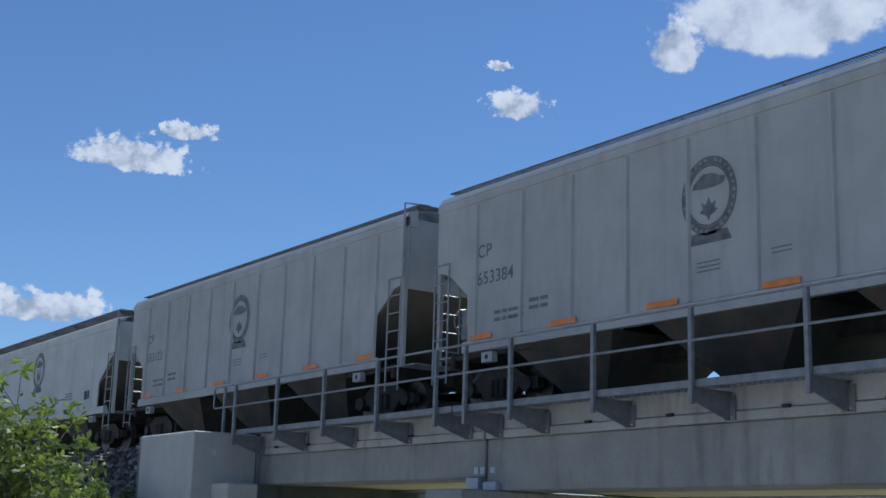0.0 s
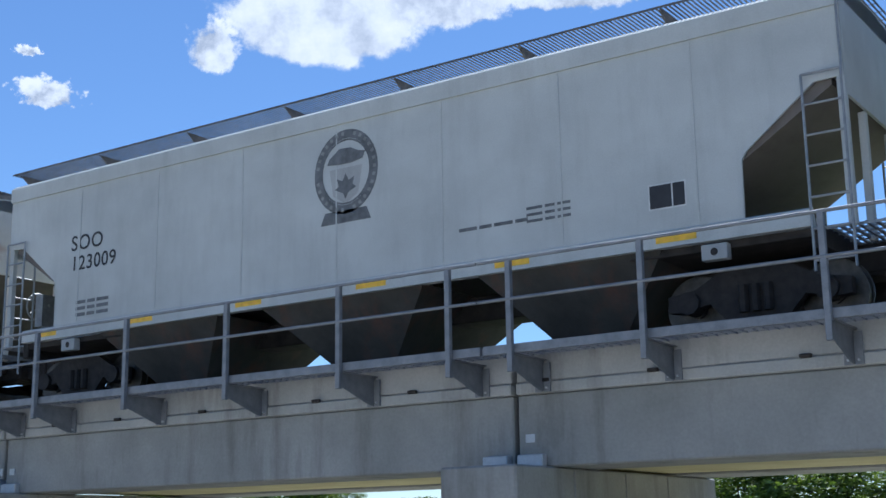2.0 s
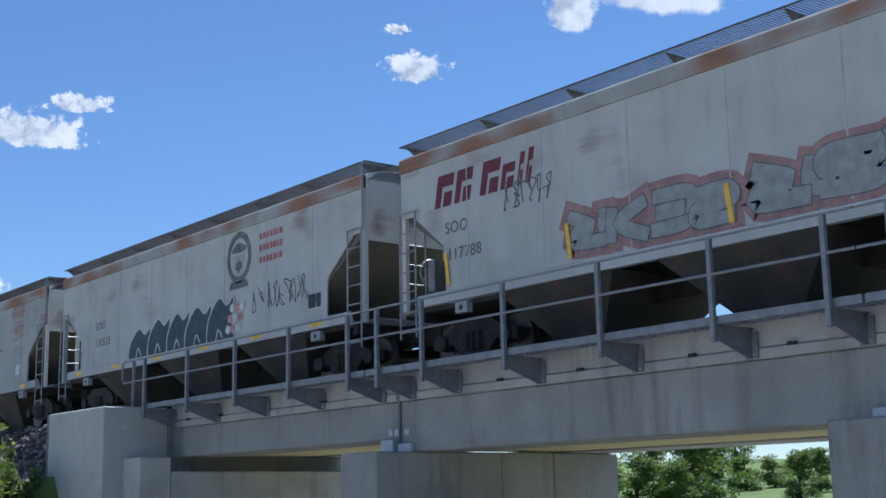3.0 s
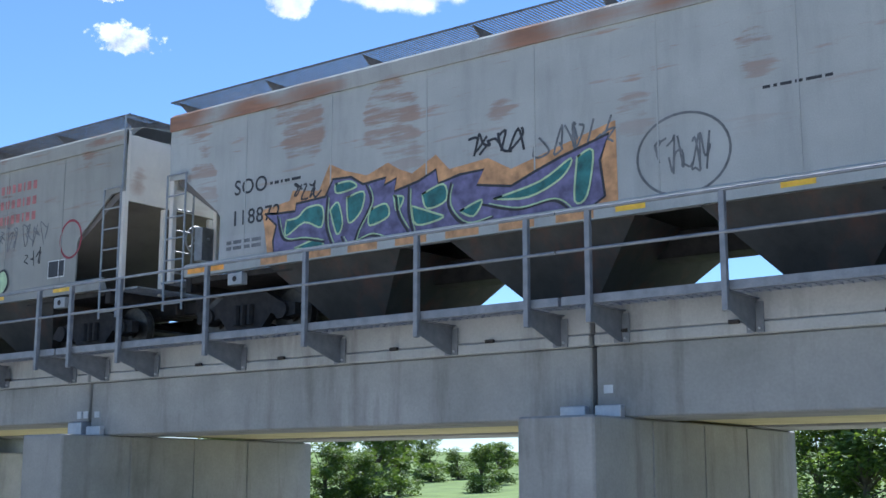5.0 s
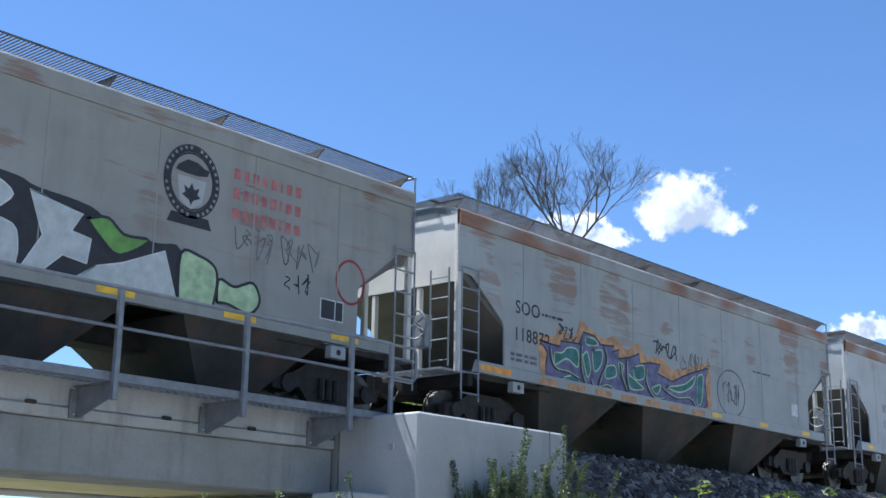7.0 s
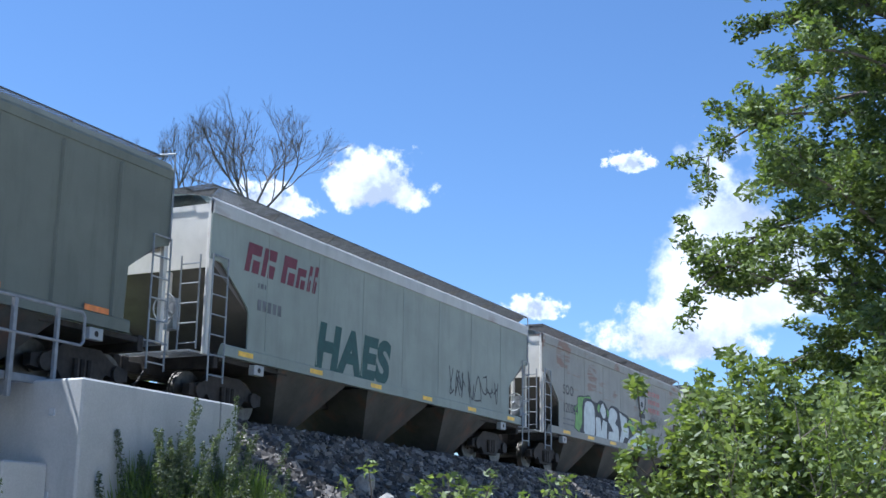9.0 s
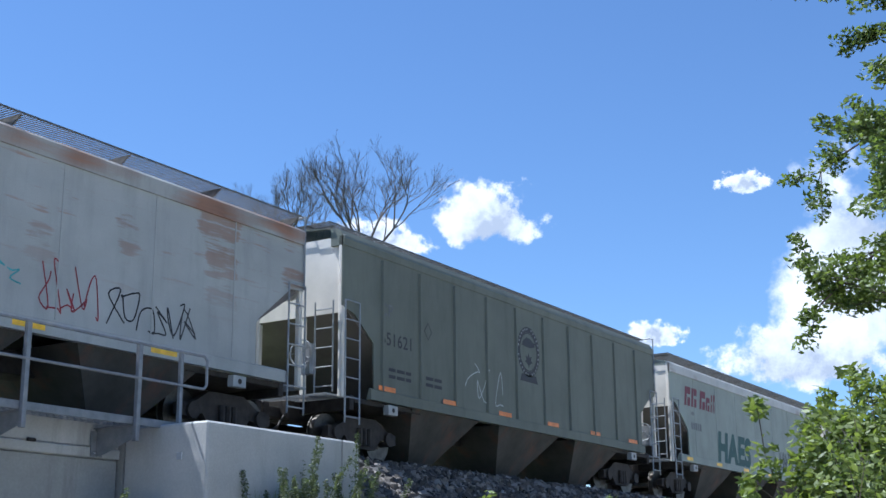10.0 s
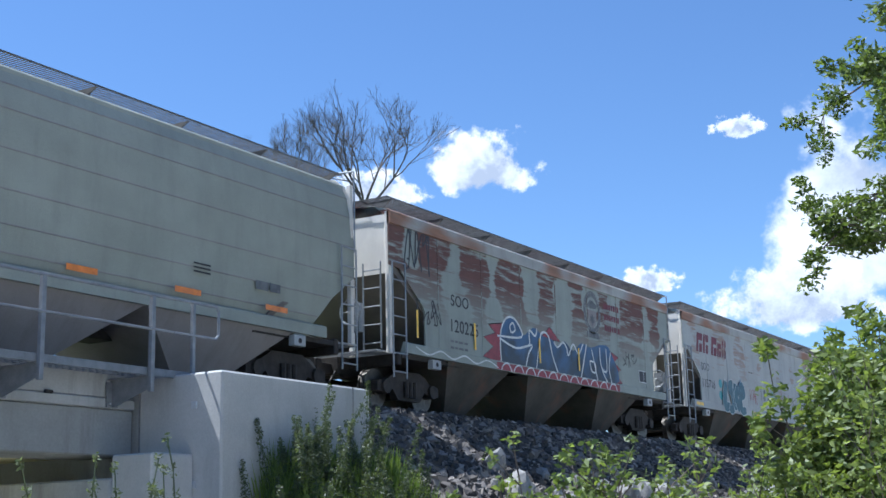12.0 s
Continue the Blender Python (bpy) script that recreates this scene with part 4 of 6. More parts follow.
def bubble_row(root, body, x0, x1, z0, z1, fill, line, halo, label, width=0.32, edge=0.05, lift=0.008, seed=1, spread=0.12, rim=None, joined=True):
    """A mural row of fat rounded letters that lean and overlap."""
    rnd = random.Random(seed)
    w = (x1 - x0) / len(body)
    for i, ch in enumerate(body):
        lean, drop, h = rnd.uniform(-0.12, 0.16), rnd.uniform(-0.06, 0.06), (z1 - z0) * rnd.uniform(0.88, 1.05) - width
        fu, fv = i % 2 == 0, i % 3 != 1   # turned-over forms, no words
        forms = [[(1 - u if fu else u, 1 - v if fv else v) for u, v in s] for s in GLYPHS[ch]]
        strokes = [[(x0 + w * i + w * (1.1 * u - 0.05) + lean * v * h, z0 + width / 2 + drop + v * h) for u, v in s] for s in forms]
        wild_letter(root, strokes, 0.0, fill, line, rim, halo, lift + 0.0025 * i, width, label, edge, joined, 0.82, spread)


def tag(root, x, z, w, h, material, seed, strokes=6, thick=0.035, label="loose spray-painted scrawl"):
    rnd = random.Random(seed)
    shapes = []
    for i in range(strokes):
        cx = x + w * (i + 0.5) / strokes
        pts, a, r = [], rnd.uniform(0, 6.28), 0.5
        for k in range(9):
            a += rnd.choice((-1, 1)) * rnd.uniform(0.5, 1.7)
            pts.append((cx + 0.62 * w / strokes * math.cos(a), z + h * (0.5 + 0.48 * math.sin(a * 1.3 + k))))
        shapes += ribbon(flowing(pts[:5 + rnd.randrange(3)], 4), thick * 0.8)
    return flat(root, "spray_tag", shapes, material, label)


def logo_blocks(root, x, z, h, material):
    """The red italic logotype as plain slanted blocks."""
    k, sh = 0.22, []
    def add(u0, u1, v0, v1):
        sh.append(rect(x + h * u0 + k * h * v0, x + h * u1 + k * h * v0, z + h * v0, z + h * v1, k))
    for u, w, v in ((0, .8, 1.0), (.95, .75, 1.0), (2.15, .8, 1.0), (3.08, .55, .74), (3.8, .2, .95), (4.16, .22, 1.0)):
        add(u, u + w * 0.36, 0, v), add(u + w * 0.36, u + w, v * 0.62, v), add(u + w * 0.5, u + w, 0, v * 0.45)
    flat(root, "logo", sh, material, "faded red slanted logo blocks")


def field(root, name, pts, fill, lift, line=None, width=0.04, label="", round_off=True):
    """A painted field with a drawn outline; the outline is its part."""
    loop = flowing([*pts, pts[0]], 4)[:-1] if round_off else list(pts)
    ob = flat(root, name, [loop], fill, label, lift=lift)
    if line:
        flat(ob, "outline", band([*loop, loop[0], loop[1]], width, 0.0, 1.0), line, lift=lift + 0.0016, step=0)
    return ob


def moved(pts, dx, dz=0.0):
    return [(x + dx, z + dz) for x, z in pts]


cars = []


def place(kind, i, side_mat, eave_mat, end_mat, label):
    pitch = GAPS[i] - GAPS[i + 1]
    pockets = [(-3.85, 0.55, 0.85), (0.0, 0.6, 0.95), (3.85, 0.55, 0.85)]
    if kind == "round":
        pockets = [(-3.9, 0.6, 1.28), (0.0, 0.6, 1.4), (3.9, 0.6, 1.28)]
    root, hb = hopper_car(kind, pitch, side_mat, eave_mat, end_mat, label, pockets)
    for e in (-1, 1):
        pad = part("jacking_pad", cached("jacking_pad", lambda bm: box(bm, -0.17, 0.17, -W - 0.02, -W + 0.12, 0.86, 1.06), FADED_GREY, 0.01), None, root, "small grey jacking pad", m=pose(e * (hb - 1.75), 0, 0))
        part("pad_hole", cached("pad_hole", lambda bm: tube(bm, (0, -W - 0.024, 0.96), (0, -W - 0.018, 0.96), 0.05, n=10), IRON), None, pad)
    cars.append((root, (GAPS[i] + GAPS[i + 1]) / 2))
    return root, hb


# two dark grey ribbed cars lead
for i, num in ((0, "653384"), (1, "653123")):
    c, hb = place("ribbed", i, FADED_GREY, FADED_GREY, FADED_GREY, "faded grey ribbed covered hopper car with a round crest")
    write(c, "CP", -6.28, 2.92, 0.36, GREY_PAINT, "worn reporting mark")
    write(c, num, -6.28, 2.38, 0.36, GREY_PAINT, "worn car number")
    crest(c, -0.18, 2.97, 0.64)
    bars(c, -hb + 1.95, 1.75, (0.2, 0.15, 0.3, 0.12), 0.07, GREY_PAINT, rows=2, pitch=0.14)
    bars(c, -hb + 3.0, 1.85, (0.28, 0.22), 0.07, GREY_PAINT, rows=2, pitch=0.14)
    bars(c, -hb + 7.2, 1.9, (0.5,), 0.02, GREY_PAINT, rows=3, pitch=0.07)
    bars(c, -hb + 8.7, 1.9, (0.4,), 0.02, GREY_PAINT, rows=2, pitch=0.07)
    reflectors(c, hb, ORANGE, 1.36, 0.7, 2.45, 1.2)

c, hb = place("flat", 2, LIGHT_GREY, LIGHT_GREY, LIGHT_GREY, "clean light grey covered hopper car with a dark crest")
write(c, "SOO", -6.0, 2.62, 0.38, BLACK_PAINT, "black reporting mark")
write(c, "123009", -5.98, 2.26, 0.36, BLACK_PAINT, "black car number")
crest(c, 0.18, 3.0, 0.66, GREY_PAINT)
bars(c, -hb + 1.9, 1.65, (0.25, 0.2, 0.3), 0.06, GREY_PAINT, rows=3, pitch=0.11)
bars(c, hb - 5.5, 1.75, (0.3, 0.2, 0.3, 0.2), 0.05, GREY_PAINT)
data_panel(c, 5.37, 1.77)
bars(c, hb - 4.4, 1.9, (0.25, 0.15, 0.2), 0.04, GREY_PAINT, rows=3, pitch=0.09)
reflectors(c, hb, YELLOW, 1.2, 0.55, 2.4, 0.9)

c, hb = place("flat", 3, SOO_CLEAN, EAVE_RUST, SUNLIT_END, "pale grey covered hopper car with red logo and tall graffiti")
logo_blocks(c, -6.85, 2.88, 0.6, RED_PAINT)
write(c, "SOO", -6.55, 2.36, 0.30, GREY_PAINT, "worn reporting mark")
write(c, "117788", -6.5, 1.86, 0.30, GREY_PAINT, "worn car number")
tag(c, -hb + 3.0, 2.5, 1.3, 0.45, GREY_PAINT, 11, 6)
bubble_row(c, "RKES", -3.3, 0.1, 1.42, 2.2, DULL_SLATE, GREY_PAINT, DULL_PINK, "slate grey sprayed letter with a faded red field", 0.24, 0.022, spread=0.15, seed=21, joined=False)
bubble_row(c, "RSAK", 0.3, 4.7, 1.42, 2.38, DULL_SLATE, GREY_PAINT, DULL_PINK, "slate grey sprayed letter with a faded red field", 0.3, 0.022, spread=0.13, seed=22, joined=False)
tag(c, hb - 3.4, 1.95, 0.6, 0.4, BLACK_PAINT, 12, 3, 0.03)
tag(c, hb - 2.7, 1.6, 0.5, 0.3, BLACK_PAINT, 13, 3, 0.03)
data_panel(c, hb - 2.0, 1.7)
for x, lean in ((-6.5, -0.12), (-3.35, -0.12), (-0.05, -0.12), (3.2, -0.12)):
    flat(c, "yellow_strip", [rect(x, x + 0.09, 1.4, 2.0, lean)], YELLOW, "upright yellow reflective strip", lift=0.030)
flat(c, "yellow_strip", [rect(hb - 1.4, hb - 1.3, 1.4, 2.35, -0.1)], YELLOW, "upright yellow reflective strip", lift=0.030)

c, hb = place("flat", 4, SOO_CLEAN, EAVE_RUST, SOO_CLEAN, "pale grey covered hopper car with a crest and dark graffiti")
write(c, "SOO", -5.2, 2.3, 0.30, GREY_PAINT, "worn reporting mark")
write(c, "120523", -5.2, 1.85, 0.30, GREY_PAINT, "worn car number")
crest(c, 2.55, 3.12, 0.6, GREY_PAINT)
bars(c, 3.45, 3.38, (0.12, 0.10, 0.12, 0.10, 0.12, 0.05, 0.12), 0.14, FADED_RED, "faded red rows of lettering", rows=3, pitch=0.27)
for k, (u, w, h) in enumerate(((-3.1, 1.25, 0.85), (-2.0, 1.2, 0.98), (-0.95, 1.15, 1.0), (0.0, 1.3, 1.02), (1.1, 1.25, 1.1))):
    field(c, "mural_letter", moved([(0, 0), (0.05 * w, 0.55 * h), (0.45 * w, h), (0.75 * w, 0.8 * h), (w, 0.95 * h), (0.95 * w, 0.4 * h), (w, 0)], u, 1.2), NAVY, 0.008 + 0.003 * k, SILVER, 0.045, "dark navy sprayed letter with a pale outline")
    flat(c, "spray_line", band(flowing([(u + 0.35 * w, 1.3), (u + 0.45 * w, 1.55), (u + 0.6 * w, 1.35)]), 0.045, 0.0, 0.8), SILVER, lift=0.012 + 0.003 * k, step=0)
for k in range(9):
    flat(c, "spray_dots", [ellipse(2.1 + 0.22 * (k % 3) + 0.1 * (k // 3), 1.5 + 0.24 * (k // 3), 0.12, 0.1, 10)], PINK if k % 2 else WHITE_PAINT, lift=0.022 + 0.0006 * k)
tag(c, 3.2, 1.75, 2.2, 0.6, GREY_PAINT, 33, 10)
data_panel(c, 5.69, 1.71)
reflectors(c, hb, YELLOW, 1.2, 0.5, 2.4, 1.0)

c, hb = place("flat", 5, SOO_RUST, EAVE_RUST, SUNLIT_END, "rust-patched pale grey hopper car with violet and teal mural")
write(c, "SOO", -6.05, 2.38, 0.36, BLACK_PAINT, "black reporting mark")
write(c, "118872", -6.1, 1.86, 0.36, BLACK_PAINT, "black car number")
flat(c, "repaint_patch", [rect(-6.35, -5.3, 1.36, 1.7)], FADED_GREY, "grey repainted patch", lift=0.004)
bars(c, -6.2, 1.55, (0.12, 0.2, 0.16, 0.22), 0.06, GREY_PAINT, rows=2, pitch=0.1)
tag(c, -4.62, 2.1, 0.55, 0.28, BLACK_PAINT, 41, 4, 0.04)
bars(c, -5.2, 2.45, (0.06, 0.1, 0.05, 0.12, 0.2), 0.05, BLACK_PAINT)
BODY = [(0, 1.97), (.3, 1.94), (.69, 1.93), (.71, 2.05), (1.34, 2.08), (1.5, 2.34), (1.88, 2.32), (2.13, 2.17), (2.6, 2.21), (2.55, 2.09),
        (2.8, 2.17), (2.76, 1.97), (3.22, 2.06), (3.56, 2.19), (3.6, 1.97), (4.0, 2.05), (4.43, 2.06), (4.3, 1.85), (4.9, 1.75), (5.3, 1.9),
        (5.75, 2.05), (6.5, 2.25), (6.35, 1.9), (6.42, 1.4), (6.1, 1.22), (5.5, 1.19), (.23, 1.19), (.2, 1.5), (.27, 1.75)]
BODY = moved(BODY, -5.3)
body = field(c, "mural_body", BODY, VIOLET, 0.009, BLACK_PAINT, 0.04, "violet wild-style mural with teal fields", False)
flat(body, "spray_halo", [moved([(.1, 1.12), (.0, 1.7), (-.08, 2.04), (.55, 2.12), (.62, 2.28), (1.2, 2.2), (1.42, 2.6), (1.75, 2.44), (2.2, 2.3), (2.62, 2.44), (2.85, 2.3), (3.1, 2.2), (3.55, 2.42), (3.8, 2.16), (4.5, 2.22), (4.9, 2.0), (5.7, 2.2), (6.6, 2.42), (6.62, 1.12)], -5.3)], HALO, "soft orange spray halo", lift=0.0055)
for k, f in enumerate((
        [(.5, 1.8), (.75, 1.82), (.95, 1.95), (1.28, 1.93), (1.27, 1.6), (.9, 1.72), (.5, 1.55)], [(1.45, 1.85), (1.62, 1.95), (1.72, 1.6), (1.6, 1.45)],
        [(1.8, 2.0), (2.15, 2.05), (2.1, 1.75), (1.85, 1.6)], [(1.55, 2.25), (1.85, 2.26), (2.0, 2.15), (1.6, 2.1)],
        [(2.3, 1.75), (2.6, 1.8), (2.65, 1.6), (2.3, 1.5), (2.25, 1.62)], [(2.75, 1.9), (2.95, 1.85), (2.82, 1.65)])):
    field(body, "teal_field", moved(f, -5.3), TEAL_FIELD, 0.013 + 0.0004 * k, PALE_GREEN, 0.03)
for k, f in enumerate((
        [(3.3, 1.85), (3.7, 1.95), (3.75, 1.7), (3.4, 1.62)], [(3.1, 1.7), (3.2, 1.4), (3.7, 1.45), (3.5, 1.55)], [(4.0, 1.5), (4.4, 1.62), (4.25, 1.4)],
        [(4.6, 1.6), (5.4, 1.75), (5.9, 2.0), (5.75, 1.75), (5.2, 1.55)], [(6.0, 2.0), (6.25, 2.05), (6.15, 1.45), (5.95, 1.4)], [(0.7, 1.32), (1.2, 1.42), (1.3, 1.25)])):
    field(body, "teal_field", moved(f, -5.3), TEAL_FIELD, 0.016 + 0.0004 * k, PALE_GREEN, 0.03)
for k, f in enumerate((
        [(1.4, 2.1), (1.38, 1.6), (1.55, 1.2)], [(2.2, 2.15), (2.3, 1.85), (2.05, 1.45), (1.95, 1.2)], [(2.8, 1.9), (2.85, 1.6), (3.05, 1.3)], [(3.05, 2.0), (3.05, 1.6), (3.15, 1.25)],
        [(3.85, 1.95), (3.8, 1.6), (4.1, 1.3), (4.6, 1.35)], [(.3, 1.9), (.45, 1.5), (.9, 1.45), (1.35, 1.35)], [(4.4, 1.55), (5.0, 1.4), (5.6, 1.45), (5.9, 1.25)], [(1.7, 1.4), (1.85, 1.25), (2.3, 1.35), (2.7, 1.2)])):
    line = flowing(moved(f, -5.3))
    flat(body, "drawn_line", band(line, 0.045, 0.0, 0.6), BLACK_PAINT, lift=0.020 + 0.0004 * k, step=0)
    flat(body, "pale_line", band(moved(line[1:-1], 0.045, 0.02), 0.022, 0.0, 0.6), PALE_GREEN, lift=0.0205 + 0.0004 * k, step=0)
for k in range(7):
    flat(c, "orange_sill", [rect(-5.35 + 0.95 * k, -4.75 + 0.95 * k, 1.12, 1.24)], HALO, "orange overspray on the sill", lift=0.034)
tag(c, -1.2, 2.25, 1.0, 0.36, BLACK_PAINT, 44, 5, 0.05)
tag(c, 0.0, 2.08, 1.3, 0.42, GREY_PAINT, 45, 6, 0.04)
flat(c, "spray_ring", ring(2.28, 1.8, 0.68, 0.56, 0.035), GREY_PAINT, "grey sprayed circle", step=0)
tag(c, 1.9, 1.55, 0.75, 0.5, GREY_PAINT, 46, 6, 0.035)
bars(c, 3.4, 2.45, (0.1, 0.05, 0.15, 0.1, 0.2, 0.1), 0.04, BLACK_PAINT)
flat(c, "label_square", [rect(hb - 2.3, hb - 1.95, 1.6, 1.9)], WHITE_PAINT)
flat(c, "sill_stripe", [rect(-hb + 0.6, -hb + 1.5, 1.14, 1.26)], plain("amber_reflector", (0.80, 0.33, 0.03), 0.4), "amber reflective strip", lift=0.036)
reflectors(c, hb, YELLOW, 1.2, 0.45, 2.3, 9.0)

c, hb = place("flat", 6, SOO_DULL, SOO_DULL, SUNLIT_END, "dull grey hopper car with crest, red lettering and silver-green mural")
write(c, "SOO", -5.6, 2.4, 0.42, BLACK_PAINT, "black reporting mark")
write(c, "120084", -5.62, 1.84, 0.42, BLACK_PAINT, "black car number")
bars(c, -5.6, 1.6, (0.3, 0.25, 0.3), 0.05, GREY_PAINT, rows=2, pitch=0.16)
crest(c, 2.42, 3.06, 0.56, BLACK_PAINT)
bars(c, 3.2, 3.3, (0.13, 0.10, 0.12, 0.10, 0.12, 0.05, 0.12, 0.12), 0.17, FADED_RED, "faded red rows of lettering", 0.075, rows=3, pitch=0.31)
field(c, "green_field", [(-4.62, 1.42), (-4.52, 1.85), (-4.7, 2.02), (-4.32, 2.2), (-4.3, 2.42), (-3.7, 2.5), (-3.0, 2.46), (-3.0, 1.2), (-3.9, 1.14), (-4.2, 1.3)],
      GREEN, 0.0055, BLACK_PAINT, 0.04, "green sprayed ground with a black outline")
field(c, "mural_shadow", [(-3.92, 1.6), (-3.82, 2.35), (-3.26, 2.48), (-2.52, 2.42), (-2.14, 2.55), (-1.67, 2.5), (-1.39, 2.3), (-1.02, 2.48), (-0.37, 2.46), (-0.08, 2.38), (0.76, 2.3), (1.22, 2.05), (1.88, 2.02), (2.30, 2.0), (2.42, 1.14), (-3.64, 1.12)],
      BLACK_PAINT, 0.007, None, label="thick black ground of the silver letters")
for k, f in enumerate((
        [(-3.75, 1.4), (-3.68, 2.2), (-3.26, 2.38), (-2.80, 2.25), (-2.70, 1.6), (-2.89, 1.2), (-3.45, 1.2)], [(-2.61, 1.2), (-2.61, 1.95), (-2.19, 1.93), (-2.07, 1.5), (-1.91, 1.9), (-1.51, 1.86), (-1.53, 1.2)],
        [(-2.19, 2.2), (-1.95, 2.44), (-1.67, 2.3), (-1.63, 2.08), (-1.86, 1.98)], [(-1.38, 1.95), (-1.21, 2.32), (-0.74, 2.38), (-0.41, 2.2), (-0.65, 1.9), (-0.32, 1.75), (-0.37, 1.2), (-1.25, 1.2), (-1.30, 1.55), (-0.83, 1.6)],
        [(-0.18, 2.32), (0.66, 2.18), (0.49, 1.9), (0.80, 1.85), (0.76, 1.5), (0.38, 1.55), (0.01, 1.2), (-0.23, 1.25), (0.06, 1.75)], [(0.48, 1.2), (0.90, 1.5), (1.32, 1.62), (2.02, 1.93), (2.30, 1.2)])):
    field(c, "mural_letter", f, SILVER, 0.010 + 0.0005 * k, WHITE_PAINT, 0.02, "silver sprayed letter form with a white edge", k in (0, 2, 3))
for k, f in enumerate(([(0.71, 2.12), (1.04, 2.2), (1.32, 2.02), (1.74, 2.02), (1.27, 1.72), (0.94, 1.9)], [(-2.52, 2.2), (-2.38, 2.4), (-2.19, 2.38), (-2.28, 2.1)], [(-1.58, 2.4), (-1.30, 2.2), (-1.44, 2.0)],
                       [(2.30, 1.16), (2.30, 1.95), (2.62, 1.98), (2.94, 1.85), (2.97, 1.5), (2.82, 1.15)], [(3.00, 1.35), (3.02, 1.7), (3.32, 1.64), (3.67, 1.76), (3.82, 1.5), (3.62, 1.28), (3.22, 1.36)])):
    field(c, "green_field", f, GREEN if k < 3 else PALE_GREEN, 0.014 + 0.0004 * k, BLACK_PAINT, 0.045, "pale green sprayed field with a black outline")
tag(c, 3.3, 2.1, 1.7, 0.5, GREY_PAINT, 55, 8, 0.028)
tag(c, 4.2, 1.75, 0.8, 0.4, BLACK_PAINT, 56, 4, 0.025)
flat(c, "spray_ring", ring(5.75, 2.15, 0.34, 0.38, 0.045), DEEP_RED, "dull red sprayed circle", step=0)
data_panel(c, 5.35, 1.62)
reflectors(c, hb, YELLOW, 1.2, 0.62, 2.2, 1.6)

c, hb = place("flat", 7, GREEN_GREY, SOO_CLEAN, SUNLIT_END, "pale grey-green hopper car with red logo and dark green graffiti")
logo_blocks(c, -6.66, 2.86, 0.6, RED_PAINT)
bars(c, -hb + 1.6, 2.6, (0.05, 0.1, 0.05), 0.1, GREY_PAINT)
bars(c, -hb + 1.6, 2.15, (0.14, 0.14, 0.14, 0.14, 0.14), 0.22, GREY_PAINT)
write(c, "HAES", -3.95, 1.36, 1.3, plain("dark_green_spray_paint", (0.01, 0.06, 0.05), 0.6), "dark green sprayed capital letters", 0.18, bold=0.07)
tag(c, 2.6, 1.45, 3.0, 0.75, BLACK_PAINT, 61, 8, 0.05)
reflectors(c, hb, YELLOW, 1.2, 0.5, 2.6, 1.0)

c, hb = place("ribbed", 8, DARK_GREY_GREEN, DARK_GREY_GREEN, SUNLIT_END, "dark grey-green ribbed hopper car with a round crest")
write(c, "CP", -6.48, 2.88, 0.36, GREY_PAINT, "worn reporting mark")
write(c, "651621", -6.48, 2.28, 0.38, BLACK_PAINT, "black car number")
crest(c, -0.1, 3.02, 0.62, BLACK_PAINT, DARK_GREY_GREEN)
flat(c, "label_square", ring(-hb + 3.1, 2.8, 0.16, 0.2, 0.03, 4), BLACK_PAINT)
bars(c, -hb + 1.6, 1.75, (0.25, 0.3, 0.2), 0.07, BLACK_PAINT, rows=2, pitch=0.14)
bars(c, -hb + 3.0, 1.75, (0.3, 0.3), 0.07, BLACK_PAINT, rows=2, pitch=0.14)
tag(c, -hb + 4.7, 1.5, 1.6, 0.9, SILVER, 71, 3, 0.025)
reflectors(c, hb, ORANGE, 1.36, 0.6, 2.45, 1.2)

c, hb = place("flat", 9, SOO_RUST, EAVE_RUST, SUNLIT_END, "rust-patched pale grey hopper car with big red logo and teal graffiti")
logo_blocks(c, -6.75, 2.88, 0.62, RED_PAINT)
write(c, "SOO", -6.4, 2.32, 0.34, GREY_PAINT, "half-worn reporting mark")
write(c, "115716", -6.42, 1.78, 0.38, BLACK_PAINT, "black car number")
flat(c, "spray_dots", [ellipse(-4.72, 2.0, 0.16, 0.15, 12), ellipse(-4.72, 1.62, 0.18, 0.15, 12)], TEAL)
for k, strokes in enumerate((
        [[(0.25, 2.1), (0.1, 1.7), (0.08, 1.28), (0.5, 1.3)]],
        [[(0.85, 2.1), (0.55, 1.95), (0.85, 1.65), (0.8, 1.25), (0.45, 1.2)]],
        [[(1.1, 2.1), (1.05, 1.65), (1.05, 1.2)], [(1.4, 2.0), (1.15, 1.65), (1.45, 1.2)]],
        [[(1.6, 1.68), (1.95, 1.8), (1.75, 2.05), (1.55, 1.7), (1.65, 1.25), (2.1, 1.25)]])):
    wild_letter(c, strokes, -4.5, DEEP_TEAL, SILVER, None, None, 0.034 + 0.003 * k, 0.36, "dark teal bubble letter with a white outline", 0.022)
tag(c, -hb + 6.1, 1.55, 0.7, 0.5, DEEP_RED, 82, 4, 0.03)
tag(c, -hb + 7.3, 1.75, 0.8, 0.4, BLACK_PAINT, 83, 4, 0.04)
tag(c, -hb + 8.4, 1.75, 0.7, 0.4, TEAL, 84, 3, 0.03)
tag(c, -hb + 9.4, 1.5, 1.2, 0.75, DEEP_RED, 85, 5, 0.03)
tag(c, -hb + 10.8, 1.45, 2.0, 0.6, BLACK_PAINT, 86, 6, 0.035)
bars(c, -hb + 6.1, 2.62, (0.12, 0.03, 0.15), 0.04, BLACK_PAINT)
reflectors(c, hb, YELLOW, 1.2, 0.6, 2.75, 0.75)

